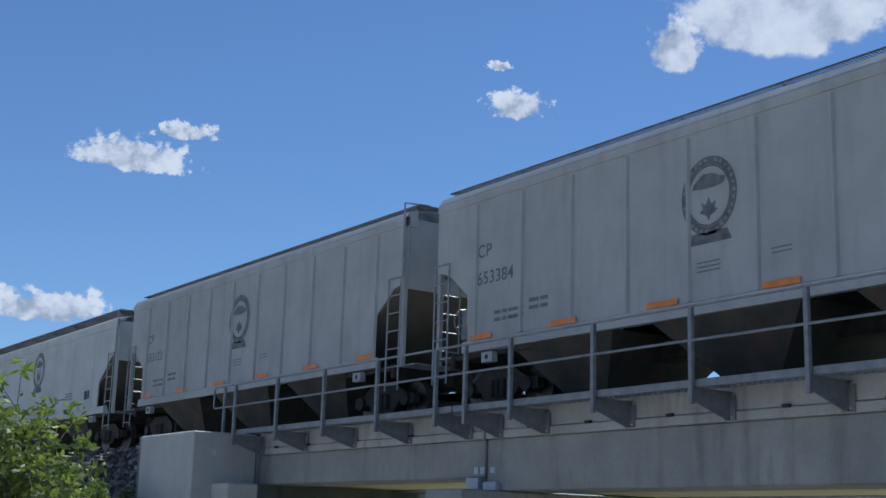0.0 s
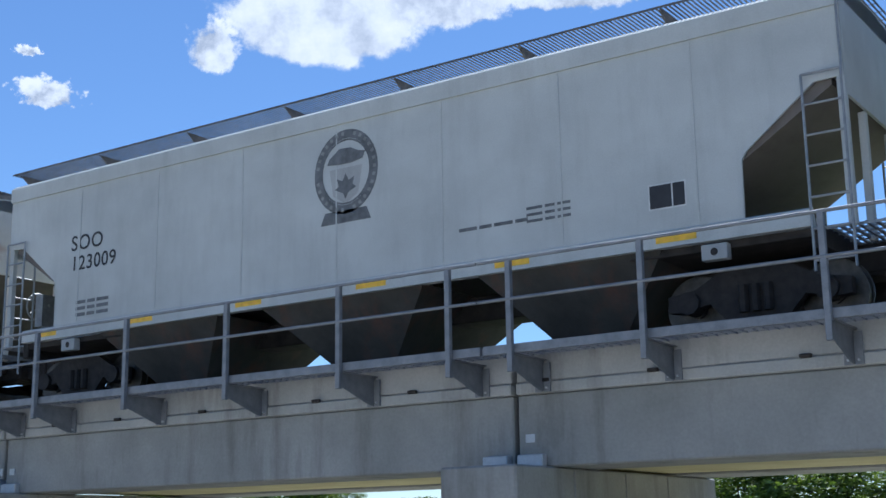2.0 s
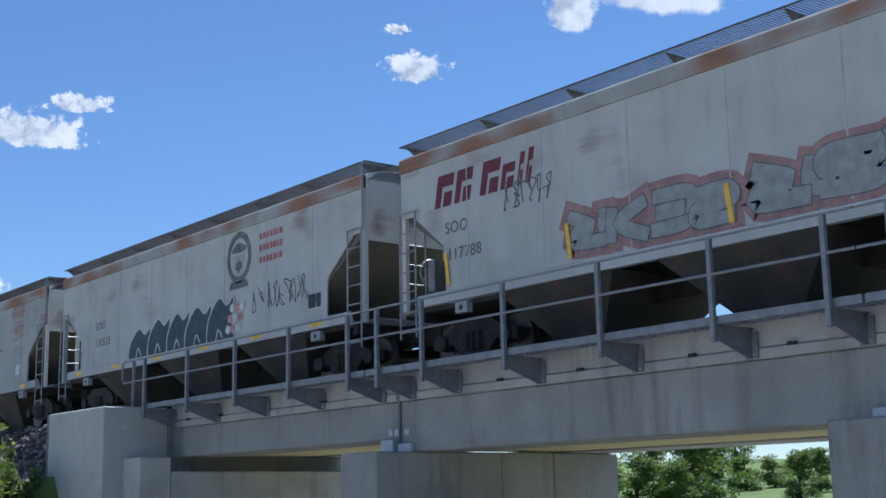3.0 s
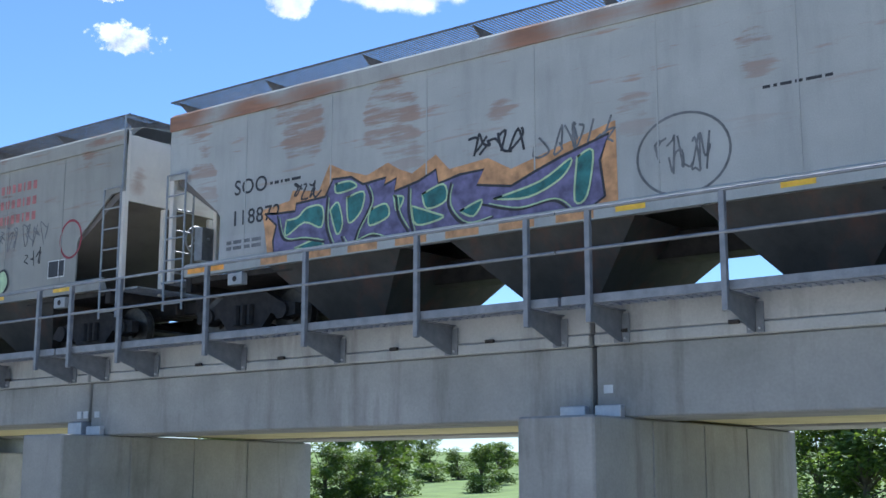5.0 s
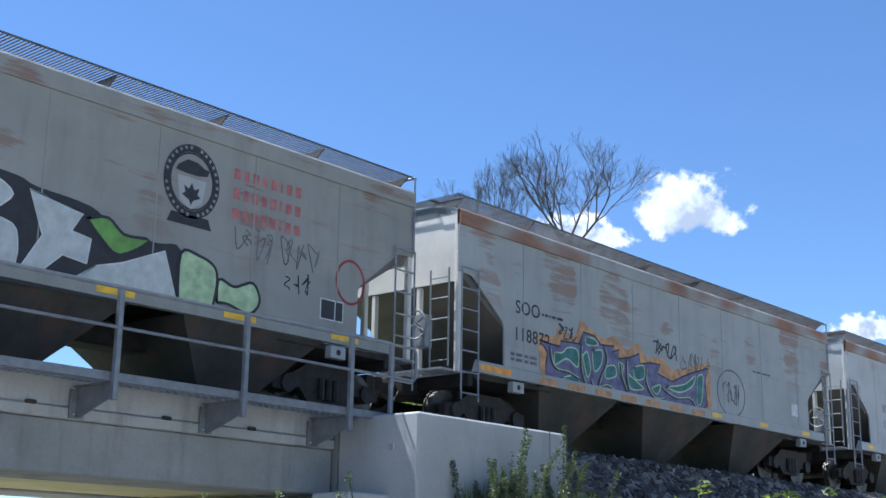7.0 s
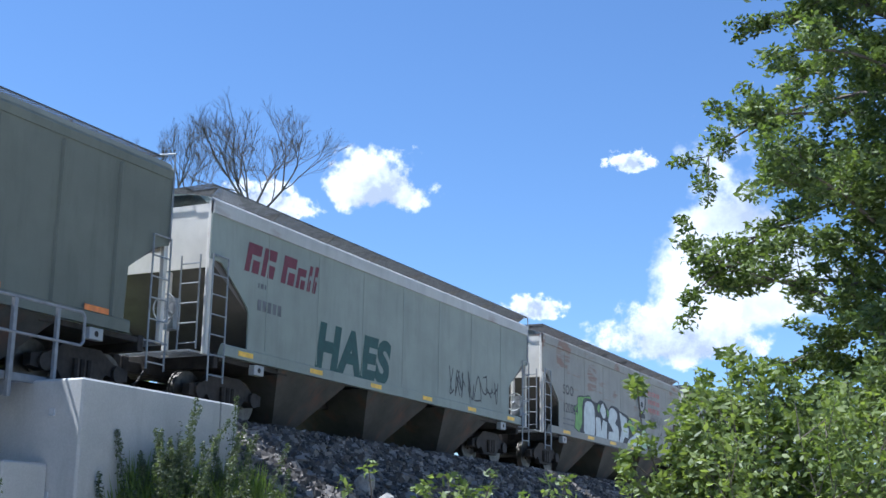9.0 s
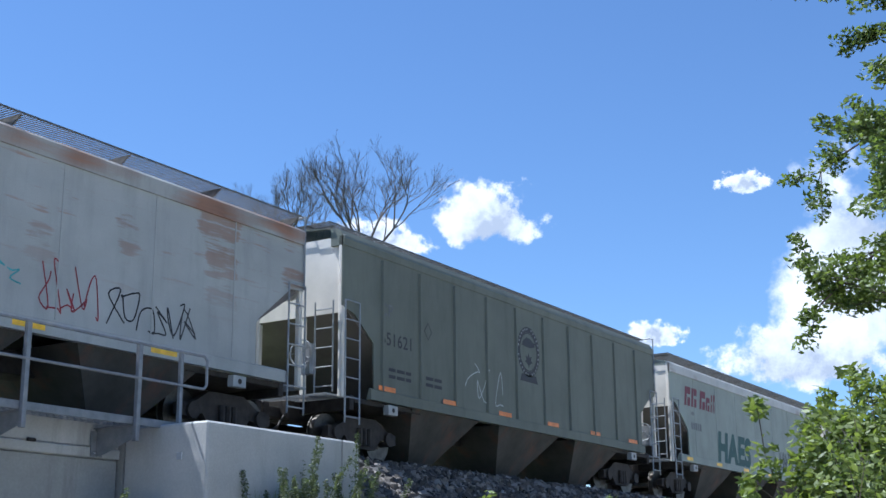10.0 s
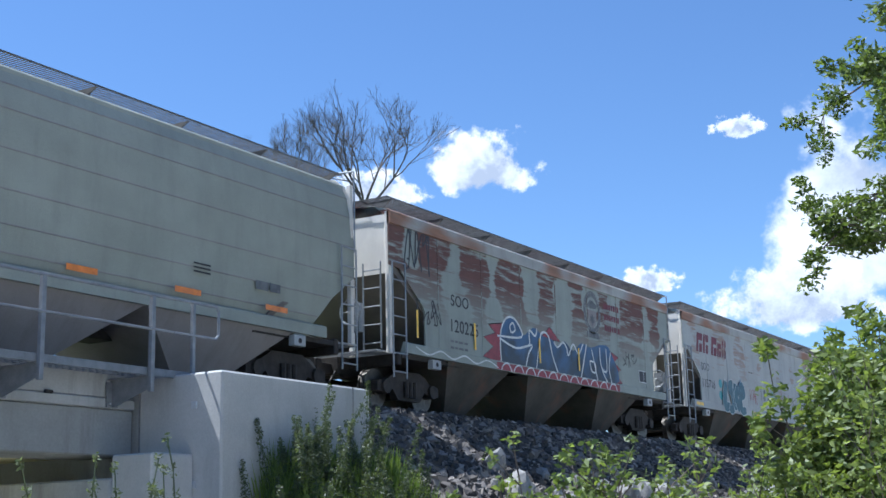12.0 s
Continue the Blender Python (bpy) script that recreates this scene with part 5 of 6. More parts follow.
c, hb = place("flat", 10, SOO_HEAVY, EAVE_RUST, SUNLIT_END, "heavily rusted pale grey hopper car with blue and red mural")
write(c, "SOO", -5.15, 2.34, 0.36, BLACK_PAINT, "half-worn reporting mark")
write(c, "120225", -5.23, 1.76, 0.4, BLACK_PAINT, "black car number")
crest(c, 2.18, 3.12, 0.58, GREY_PAINT, SLOPE)
bars(c, 2.95, 3.32, (0.13, 0.10, 0.12, 0.10, 0.12, 0.05, 0.12), 0.16, RED_PAINT, "faded red rows of lettering", rows=3, pitch=0.3)
tag(c, -hb + 0.5, 2.9, 1.0, 1.0, BLACK_PAINT, 91, 4, 0.05)
tag(c, -6.5, 1.8, 0.9, 0.5, BLACK_PAINT, 92, 4, 0.04)
bars(c, -5.2, 1.52, (0.15, 0.12, 0.2, 0.15), 0.05, GREY_PAINT, rows=2, pitch=0.14)
KBLUE = two_tone("blue_and_navy_spray_paint", (0.025, 0.04, 0.06), (0.04, 0.10, 0.21), 1.3, 2.3)
for k, f in enumerate(([(-2.7, 2.25), (-3.5, 2.12), (-3.2, 1.95), (-3.75, 1.8), (-3.3, 1.62), (-3.8, 1.35), (-2.7, 1.22)], [(3.1, 2.2), (3.75, 2.05), (3.45, 1.9), (3.9, 1.72), (3.5, 1.6), (3.95, 1.35), (3.1, 1.22)], [(-.9, 2.1), (-.4, 2.42), (.2, 2.1)])):
    field(c, "spiked_field", f, DEEP_RED, 0.006, BLACK_PAINT, 0.02, "deep red spiked field behind the mural", False)
mural = field(c, "mural_body", [(-2.9, 1.2), (-2.95, 1.9), (-2.7, 2.32), (-2.2, 2.4), (-1.85, 2.05), (-1.5, 2.2), (-1.2, 2.3), (-.8, 2.15), (-.3, 2.12), (0, 1.98), (.4, 2.15), (.9, 1.95), (1.4, 2.2), (2.0, 2.15), (2.6, 2.28), (3.2, 2.2), (3.3, 1.2)],
              KBLUE, 0.010, None, label="blue and navy sprayed mural with white line letters")
for k, f in enumerate((
        [(-2.95, 1.25), (-2.95, 1.95), (-2.65, 2.36), (-2.2, 2.38), (-1.9, 2.0), (-3.1, 1.9)], [(-3.0, 1.85), (-2.2, 1.7), (-1.4, 1.85), (-1.6, 1.6), (-1.75, 1.25)], [(-1.5, 1.85), (-1.5, 2.2), (-1.2, 2.1), (-1.1, 2.3)],
        [(-1.2, 1.3), (-1.0, 1.9), (-.85, 2.22), (-.5, 2.18), (-.3, 1.7), (0, 1.25)], [(-.2, 2.05), (0, 1.95), (.3, 2.1), (.5, 2.0), (.6, 1.8), (.9, 2.12), (1.2, 1.9), (1.5, 2.2)], [(1.7, 2.2), (1.5, 1.75), (1.3, 1.3)])):
    flat(mural, "white_line", band(flowing(f), 0.055, 0.0, 0.8), WHITE_PAINT, lift=0.013 + 0.0015 * k, step=0)
for k, f in enumerate(([(2.0, 2.1), (2.3, 1.3)], [(1.85, 1.78), (2.15, 1.75), (2.2, 1.52), (1.95, 1.52), (1.85, 1.78)], [(2.5, 2.2), (2.55, 1.7), (2.9, 1.6), (2.9, 2.2)], [(2.6, 1.6), (2.85, 1.35), (3.0, 1.25)], [(-2.52, 2.2), (-2.35, 2.28), (-2.25, 2.12), (-2.45, 2.05), (-2.52, 2.2)], [(3.2, 2.15), (3.05, 1.7), (3.2, 1.25)])):
    flat(mural, "white_line", band(flowing(f), 0.05, 0.0, 0.8), WHITE_PAINT, lift=0.023 + 0.0015 * k, step=0)
flat(c, "sill_field", [rect(-3.2, 3.7, 1.11, 1.28)], DEEP_RED, "deep red sprayed sill", lift=0.033)
for k in range(11):
    u = -3.0 + 0.6 * k
    flat(c, "white_arch", band(flowing([(u, 1.1), (u + 0.12, 1.24), (u + 0.35, 1.28), (u + 0.52, 1.1)]), 0.04, 0.0, 0.8), WHITE_PAINT, lift=0.036, step=0)
flat(c, "white_arch", band(flowing([(-hb + 0.9 + 0.5 * k, 1.2 + 0.06 * (-1) ** k) for k in range(8)]), 0.035, 0.0, 0.8), WHITE_PAINT, "white wavy line on the sill", lift=0.037, step=0)
for x in (-6.6, -4.2, -1.05, 1.15):
    flat(c, "yellow_strip", [rect(x, x + 0.08, 1.45, 2.05)], YELLOW, "upright yellow reflective strip", lift=0.030)
data_panel(c, 5.4, 1.66)
tag(c, 4.1, 1.85, 0.9, 0.4, BLACK_PAINT, 95, 5, 0.035)

c, hb = place("round", 11, ROUND_GREY, ROUND_GREY, SUNLIT_END, "smooth light grey rounded hopper car with long seams")
bars(c, hb - 4.6, 1.95, (0.42,), 0.03, BLACK_PAINT, rows=3, pitch=0.07)
bars(c, hb - 3.0, 1.75, (0.35, 0.3), 0.16, GREY_PAINT)
reflectors(c, hb, ORANGE, 1.45, 0.62, 2.3, 1.0)


def motions():
    """The train rolls past at an even speed, and its wheels turn."""
    for root, x in cars:
        walk(root, [(t, pose(x + SPEED * t, TRACK_Y, RAIL_Z)) for t in (0.0, 4.0, 8.0, 12.0)])
    turn = math.degrees(SPEED / 0.42) / FPS
    for side in (-1, 1):
        sets = [o for o, s in WHEELSETS if s == side]
        walk(sets[0], [(k / FPS, pose(side * 0.89, 0, 0.42, 0, turn * k, 0)) for k in range(12 * FPS + 1)])
        first = sets[0].animation_data
        for o in sets[1:]:   # every wheel turns alike
            o.rotation_mode = "QUATERNION"
            keys = o.animation_data_create()
            keys.action = first.action
            keys.action_slot = first.action_slot
# ---- trees, bushes, weeds and sky ----
def scatter_leaves(verts, faces, rnd, c, r, n, size, flatten=0.8):
    for _ in range(n):
        while True:
            d = Vector((rnd.uniform(-1, 1), rnd.uniform(-1, 1), rnd.uniform(-1, 1)))
            if d.length < 1:
                break
        p = Vector(c) + Vector((d.x * r, d.y * r, d.z * r * flatten))
        u = Vector((rnd.gauss(0, 1), rnd.gauss(0, 1), rnd.gauss(0, 0.6))).normalized()
        v = u.cross(Vector((rnd.gauss(0, 1), rnd.gauss(0, 1), rnd.gauss(0, 1)))).normalized()
        s = size * rnd.uniform(0.6, 1.3)
        k = len(verts)
        verts += [p - u * s, p + v * s * 0.42 - u * 0.1 * s, p + u * s, p - v * s * 0.42 - u * 0.1 * s]
        faces.append((k, k + 1, k + 2, k + 3))


def leaf_mesh(name, verts, faces, material):
    me = bpy.data.meshes.new(name)
    me.from_pydata([tuple(v) for v in verts], [], faces)
    me.materials.append(material)
    return me


def grow(bm, rnd, p, d, length, r, depth, tips, spread=0.6, up=0.15, kids=3, n=6, fine=None):
    segs = 3
    if fine is not None and depth < 3:
        bm = fine
    for i in range(segs):
        q = p + d * (length / segs)
        tube(bm, p, q, r * (1 - 0.25 * i / segs), r * (1 - 0.25 * (i + 1) / segs), n)
        p = q
        d = (d + Vector((rnd.gauss(0, 0.12), rnd.gauss(0, 0.12), rnd.gauss(0, 0.08) + up * 0.3))).normalized()
        if depth > 0 and i > 0:
            a = (d + Vector((rnd.gauss(0, spread), rnd.gauss(0, spread), rnd.gauss(0, spread * 0.6) + up))).normalized()
            grow(bm, rnd, p, a, length * rnd.uniform(0.5, 0.7), r * 0.45, depth - 1, tips, spread, up, kids, max(3, n - 1), fine)
    tips.append(p.copy())
    if depth > 0:
        for _ in range(kids):
            a = (d + Vector((rnd.gauss(0, spread), rnd.gauss(0, spread), rnd.gauss(0, spread * 0.6) + up))).normalized()
            grow(bm, rnd, p, a, length * rnd.uniform(0.6, 0.8), r * 0.6, depth - 1, tips, spread, up, kids, max(3, n - 1), fine)


def leafy_tree(name, base, height, seed, leaf, label, category="tree", leaf_size=0.09, per_tip=26, clump=0.5, depth=3, trunk_r=0.16, lean=(0, 0), spread=0.7, group="", up=0.15, kids=3):
    rnd = random.Random(seed)
    root = empty(name, label, category, group)
    root.matrix_basis = pose(*base)
    bm, tips = bmesh.new(), []
    grow(bm, rnd, Vector((0, 0, -0.2)), Vector((lean[0], lean[1], 1)).normalized(), height * 0.36, trunk_r, depth, tips, spread, up, kids)
    part("trunk", bm, BARK, root, "forked brown trunk and limbs", fix=False)
    verts, faces = [], []
    for t in tips:
        scatter_leaves(verts, faces, rnd, t, clump * rnd.uniform(0.6, 1.25), per_tip, leaf_size)
    part("crown", leaf_mesh("crown", verts, faces, leaf), None, root, "uneven leafy crown")
    return root


def polar(az, dist, z=0.0):
    return (-math.sin(radians(az)) * dist, math.cos(radians(az)) * dist, z)


def at(az, dist):
    x, y, _ = polar(az, dist)
    return (x, y, ground_z(x, y))


def dead_tree(az, dist, fork, reach, seed, lean):
    """A bare tree: a trunk up to a fork, then limbs that fan out into fine twigs."""
    rnd = random.Random(seed)
    root = empty("bare_tree", "bare grey leafless tree with fine twigs", "tree", "bare trees")
    base = at(az, dist)
    root.matrix_basis = pose(*base)
    side = Vector((math.cos(radians(az)), math.sin(radians(az)), 0))   # across the line of sight
    bm, fine, tips = bmesh.new(), bmesh.new(), []
    top = Vector((0, 0, fork - base[2]))
    tube(bm, (0, 0, -0.2), top, 0.2, 0.11, 8)
    for k, tilt in enumerate(lean):
        d = (Vector((0, 0, 1)) + side * tilt + Vector((rnd.gauss(0, 0.15), rnd.gauss(0, 0.15), 0))).normalized()
        grow(bm, rnd, top - Vector((0, 0, 0.35 * (k % 3))), d, reach * 0.42 * rnd.uniform(0.8, 1.1), 0.05, 5, tips, 0.42, 0.15, 2, 5, fine)
    part("trunk", bm, BARE_WOOD, root, "bare grey trunk and limbs", fix=False)
    tagged(part("twig", fine, BARE_WOOD, root, "fine bare twigs", fix=False), kind="stuff")


dead_tree(-54.8, 42, 12.3, 3.8, 3, (-0.5, -0.2, 0.05, 0.35, 0.7))
dead_tree(-51.3, 50, 14.2, 3.5, 8, (-0.45, -0.1, 0.35))


def shrub(name, base, w, h, seed, leaf, label, stems=14, per=60, size=0.07, group="shrubs"):
    """Many arching stems, each with leaves along it."""
    rnd = random.Random(seed)
    root = empty(name, label, "shrub", group)
    root.matrix_basis = pose(*base)
    bm, verts, faces = bmesh.new(), [], []
    for i in range(stems):
        a, lean = rnd.uniform(0, 6.28), rnd.uniform(0.05, 0.55)
        p = Vector((rnd.uniform(-0.3, 0.3) * w, rnd.uniform(-0.3, 0.3) * w, -0.1))
        d = Vector((math.cos(a) * lean * w / h, math.sin(a) * lean * w / h, 1)).normalized()
        length = h * rnd.uniform(0.65, 1.05)
        for k in range(5):
            q = p + d * length / 5
            tube(bm, p, q, 0.02 * (1 - k / 6), 0.02 * (1 - (k + 1) / 6), 4)
            scatter_leaves(verts, faces, rnd, q, (0.11 + 0.10 * (1 - k / 5)) * w, per // 5, size, 1.2)
            for _ in range(2):
                b = (d + Vector((rnd.gauss(0, 0.7), rnd.gauss(0, 0.7), rnd.gauss(0.2, 0.3)))).normalized()
                e = q + b * length * 0.16
                tube(bm, q, e, 0.008, 0.004, 3)
                scatter_leaves(verts, faces, rnd, e, 0.08 * w, per // 6, size, 1.2)
            p = q
            d = (d + Vector((rnd.gauss(0, 0.08), rnd.gauss(0, 0.08), 0))).normalized()
    tagged(part("stem", bm, BARK, root, fix=False), kind="stuff")
    part("foliage", leaf_mesh("foliage", verts, faces, leaf), None, root)
    return root


# the bush by the far abutment, the thicket and tall tree beyond the near one
shrub("bush", at(73.7, 20.0), 2.1, 3.4, 4, LEAF_YELLOW, "sunlit yellow-green bush beside the embankment", 26, 110, 0.085)


def broad_tree(base, height, seed, leaf, label, limbs=96, reach=3.7):
    """A tall tree with layered, slightly drooping limbs set with twigs and small leaves."""
    rnd = random.Random(seed)
    root = empty("tree", label, "tree")
    root.matrix_basis = pose(*base)
    bm, verts, faces = bmesh.new(), [], []
    p = Vector((0, 0, -0.2))
    for k in range(8):
        q = Vector((0.15 * math.sin(k), 0.12 * math.cos(2 * k), height * (k + 1) / 8))
        tube(bm, p, q, 0.22 * (1 - k / 9), 0.22 * (1 - (k + 1) / 9), 8)
        p = q
    for i in range(limbs):
        z = height * (0.12 + 0.86 * (i + rnd.random()) / limbs)
        a = i * 2.4 + rnd.uniform(-0.4, 0.4)
        length = reach * rnd.uniform(0.6, 1.08) * (1.0 if z < 0.75 * height else 1.25 - z / height)
        p, d = Vector((0, 0, z)), Vector((math.cos(a), math.sin(a), rnd.uniform(0.15, 0.65))).normalized()
        r = 0.055
        for k in range(7):
            q = p + d * length / 7
            tube(bm, p, q, r, r * 0.82, 5)
            r *= 0.82
            for _ in range(3 if k > 0 else 1):
                b = (d * 0.7 + Vector((rnd.gauss(0, 0.6), rnd.gauss(0, 0.6), rnd.gauss(0.05, 0.4)))).normalized()
                e = q + b * rnd.uniform(0.3, 0.85)
                tube(bm, q, e, 0.012, 0.005, 3)
                for f in (0.45, 0.75, 1.0):
                    scatter_leaves(verts, faces, rnd, q.lerp(e, f), rnd.uniform(0.12, 0.26), 38, 0.058, 0.7)
            p = q
            d = (d + Vector((rnd.gauss(0, 0.12), rnd.gauss(0, 0.12), -0.09 + rnd.gauss(0, 0.08)))).normalized()
    part("trunk", bm, BARK, root, "grey-brown trunk and limbs", fix=False)
    part("crown", leaf_mesh("crown", verts, faces, leaf), None, root, "layered leafy crown with gaps")
    return root


broad_tree(at(-85.0, 20.0), 14.0, 12, LEAF, "tall leafy green tree with open layered branches")
shrub("bush", at(-73.4, 15.0), 1.9, 2.1, 5, LEAF_YELLOW, "sunlit leafy green bush on the bank", 34, 230, 0.045)
shrub("bush", at(-76.0, 14.6), 1.5, 3.3, 6, LEAF_YELLOW, "tall leafy green bush on the bank", 30, 240, 0.06)
shrub("bush", at(-79.2, 14.0), 2.4, 2.9, 20, LEAF_YELLOW, "dense leafy green bush on the bank", 34, 230, 0.05)
shrub("bush", at(-70.6, 14.2), 1.2, 1.9, 21, LEAF_YELLOW, "sunlit leafy green bush on the bank", 14, 120, 0.04)
shrub("bush", at(-67.2, 9.5), 0.9, 1.85, 7, LEAF_YELLOW, "low yellow-green bush on the bank", 14, 110, 0.036)
shrub("bush", at(-61.6, 9.0), 0.8, 1.9, 9, LEAF_YELLOW, "low yellow-green bush on the bank", 14, 110, 0.036)
shrub("bush", at(-64.2, 9.2), 0.8, 1.85, 15, LEAF_YELLOW, "low yellow-green bush on the bank", 14, 110, 0.036)
shrub("bush", at(-58.0, 9.4), 0.5, 1.75, 16, LEAF_YELLOW, "low yellow-green bush on the bank", 8, 90, 0.034)
shrub("bush", at(69.8, 31.5), 1.5, 1.2, 18, LEAF, "low dark green brush beside the abutment", 22, 150, 0.06)
shrub("bush", at(68.5, 30.3), 1.2, 1.0, 19, LEAF, "low dark green brush beside the abutment", 18, 150, 0.06)


def weeds():
    """Tall grey-green weeds before the abutment."""
    rnd = random.Random(7)
    for i in range(78):
        x, y = rnd.uniform(13.6, 16.9), rnd.uniform(10.7, 11.9)
        if i % 6 == 0:
            x, y, _ = polar(rnd.uniform(-47, -40), rnd.uniform(6.5, 7.5))
        h = rnd.uniform(0.6, 1.7) if i % 6 else rnd.uniform(1.4, 2.15)
        root = empty("weed", "tall grey-green weed by the concrete wall", "weed", "weeds by the wall")
        root.matrix_basis = pose(x, y, ground_z(x, y))
        bm, verts, faces = bmesh.new(), [], []
        p, d = Vector((0, 0, -0.1)), Vector((rnd.gauss(0, 0.1), rnd.gauss(0, 0.1), 1)).normalized()
        for k in range(14):
            q = p + d * h / 13
            tube(bm, p, q, 0.005, 0.004, 4)
            scatter_leaves(verts, faces, rnd, q, (0.15 if i % 6 else 0.09) * (1.1 - k / 16), 40 if i % 6 else 22, 0.024 if i % 6 else 0.016, 1.6)
            p = q
            d = (d + Vector((rnd.gauss(0, 0.06), rnd.gauss(0, 0.06), 0))).normalized()
        tagged(part("stem", bm, WEED, root, fix=False), kind="stuff")
        part("leaves", leaf_mesh("leaves", verts, faces, WEED), None, root)


weeds()


def grass_cover():
    rnd = random.Random(11)
    verts, faces = [], []
    for _ in range(26000):
        if rnd.random() < 0.55:
            x, y = rnd.uniform(12.5, 17.6), rnd.uniform(9.0, 12.0)
        elif rnd.random() < 0.6:
            x, y = rnd.uniform(17, 34), rnd.uniform(6.5, 10.9)
        else:
            x, y = rnd.uniform(-44, -25), rnd.uniform(7.5, 10.8)
        if XR - 0.05 < x < 16.6 and y > 12.0:
            continue
        z = ground_z(x, y)
        h, a = rnd.uniform(0.2, 0.75), rnd.uniform(0, 6.28)
        w = Vector((math.cos(a), math.sin(a), 0)) * 0.012
        tip = Vector((x + rnd.gauss(0, 0.1), y + rnd.gauss(0, 0.1), z + h))
        k = len(verts)
        b = Vector((x, y, z - 0.1))
        verts += [b - w, b + w, (b + tip) / 2 + w * 0.8 + Vector((0, 0, 0.08)), tip, (b + tip) / 2 - w * 0.8 + Vector((0, 0, 0.08))]
        faces.append((k, k + 1, k + 2, k + 3, k + 4))
    ob = new("grass", leaf_mesh("grass", verts, faces, GRASS))
    tagged(ob, "long green grass on the embankment", "grass", kind="stuff")


grass_cover()


def stones():
    """Loose crushed stone on the ballast shoulders, and riprap boulders below it."""
    rnd = random.Random(13)
    verts, faces = [], []
    cube = [(-1, -1, -1), (1, -1, -1), (1, 1, -1), (-1, 1, -1), (-1, -1, 1), (1, -1, 1), (1, 1, 1), (-1, 1, 1)]
    quads = ((0, 3, 2, 1), (4, 5, 6, 7), (0, 1, 5, 4), (1, 2, 6, 5), (2, 3, 7, 6), (3, 0, 4, 7))
    for i in range(24000):
        x = rnd.uniform(17.1, 52) if i % 4 else rnd.uniform(-60, -29.9)
        y = 11.0 + 3.6 * rnd.random() ** 0.8
        z = min(RAIL_Z - 0.2, 1.75 + (y - 10.9) * 0.6087)
        s = rnd.uniform(0.025, 0.085)
        k = len(verts)
        e = Euler((rnd.uniform(0, 3), rnd.uniform(0, 3), rnd.uniform(0, 3)))
        for c in cube:
            v = Vector(c) * s * rnd.uniform(0.65, 1.1)
            v.rotate(e)
            verts.append(Vector((x, y, z + s * 0.3)) + v)
        faces += [tuple(k + q for q in f) for f in quads]
    ob = new("loose_ballast", leaf_mesh("loose_ballast", verts, faces, STONES))
    tagged(ob, "loose grey crushed stone beside the track", "stones", kind="stuff")
    for i in range(46):
        x, y = (rnd.uniform(20.0, 36), rnd.uniform(10.9, 12.4)) if i < 36 else (rnd.uniform(-38, -31.5), rnd.uniform(10.8, 12.0))
        bm = bmesh.new()
        bmesh.ops.create_icosphere(bm, subdivisions=2, radius=1)
        k = rnd.uniform(0, 50)
        for v in bm.verts:
            v.co *= 0.8 + 0.35 * noise.noise(v.co * 1.1 + Vector((k, 0, 0)))
            v.co = Vector((round(v.co.x * 3) / 3 * 0.4 + v.co.x * 0.6, v.co.y, v.co.z))
        r = rnd.uniform(0.12, 0.38)
        ob = thing("boulder", bm, ROCK, "grey angular riprap boulder on the bank", "rock", "riprap boulders")
        ob.matrix_basis = pose(x, y, max(ground_z(x, y), 1.75 + (y - 10.9) * 0.6087) + r * 0.12, rnd.uniform(0, 90), rnd.uniform(0, 90), rnd.uniform(0, 360)) @ Matrix.Diagonal((r * 1.4, r, r * 0.7, 1))


stones()


def far_trees():
    """Field trees behind the bridge."""
    rnd = random.Random(17)
    masters = []
    for k in range(4):
        root = empty("field_tree", "rounded green tree in the field behind the bridge", "tree", "field trees")
        bm = bmesh.new()
        tube(bm, (0, 0, -0.3), (0, 0, 3.0), 0.25, 0.12, 6)
        verts, faces, centres = [], [], []
        for i in range(34):
            a, z = rnd.uniform(0, 6.28), rnd.uniform(0.6, 7.4)
            rr = (2.6 - abs(z - 3.2) * 0.42) * math.sqrt(rnd.random())
            c = Vector((math.cos(a) * rr, math.sin(a) * rr, z))
            tube(bm, (0, 0, min(3, z * 0.6)), c, 0.06, 0.02, 3)
            scatter_leaves(verts, faces, rnd, c, rnd.uniform(0.7, 1.25), 170, 0.17)
        part("trunk", bm, BARK, root, fix=False)
        part("crown", leaf_mesh("crown", verts, faces, LEAF_FAR), None, root)
        masters.append(root)
    spots = []
    for az, d, s in ((44.2, 105, .62), (42.8, 110, .7), (41.4, 112, .66), (40.6, 120, 1.0), (39.6, 125, .78), (38.2, 170, .75), (37.0, 175, .6), (36.0, 130, .6), (35.2, 150, .7), (47.0, 120, .9),
                     (23.6, 75, .55), (21.6, 70, .72), (19.8, 68, .78), (17.9, 70, .75), (16.2, 72, .8), (14.2, 74, .72), (12.2, 74, .78), (10.4, 72, .76), (1.4, 80, .66), (-0.6, 76, .8), (-3.0, 78, .8), (-6, 80, .8), (-9.5, 82, .85), (-13, 85, .85), (-17, 85, .9), (-21, 90, .9), (28, 90, .8), (31, 95, .8)):
        spots.append((az, d, s))
    for i in range(34):
        spots.append((-62 + i * 4 + rnd.uniform(-1.5, 1.5), rnd.uniform(230, 330), rnd.uniform(0.6, 1.1)))
    for i, (az, d, s) in enumerate(spots):
        x, y, _ = polar(az, d)
        m = Matrix.Translation((x, y, ground_z(x, y) - 0.3)) @ Euler((0, 0, rnd.uniform(0, 6.28))).to_matrix().to_4x4()
        src = masters[i % 4]
        ob = src if i < 4 else copy_thing(src, m)
        ob.matrix_basis = m
        ob.scale = (s * 1.5, s * 1.5, s * rnd.uniform(0.85, 1.1))


far_trees()
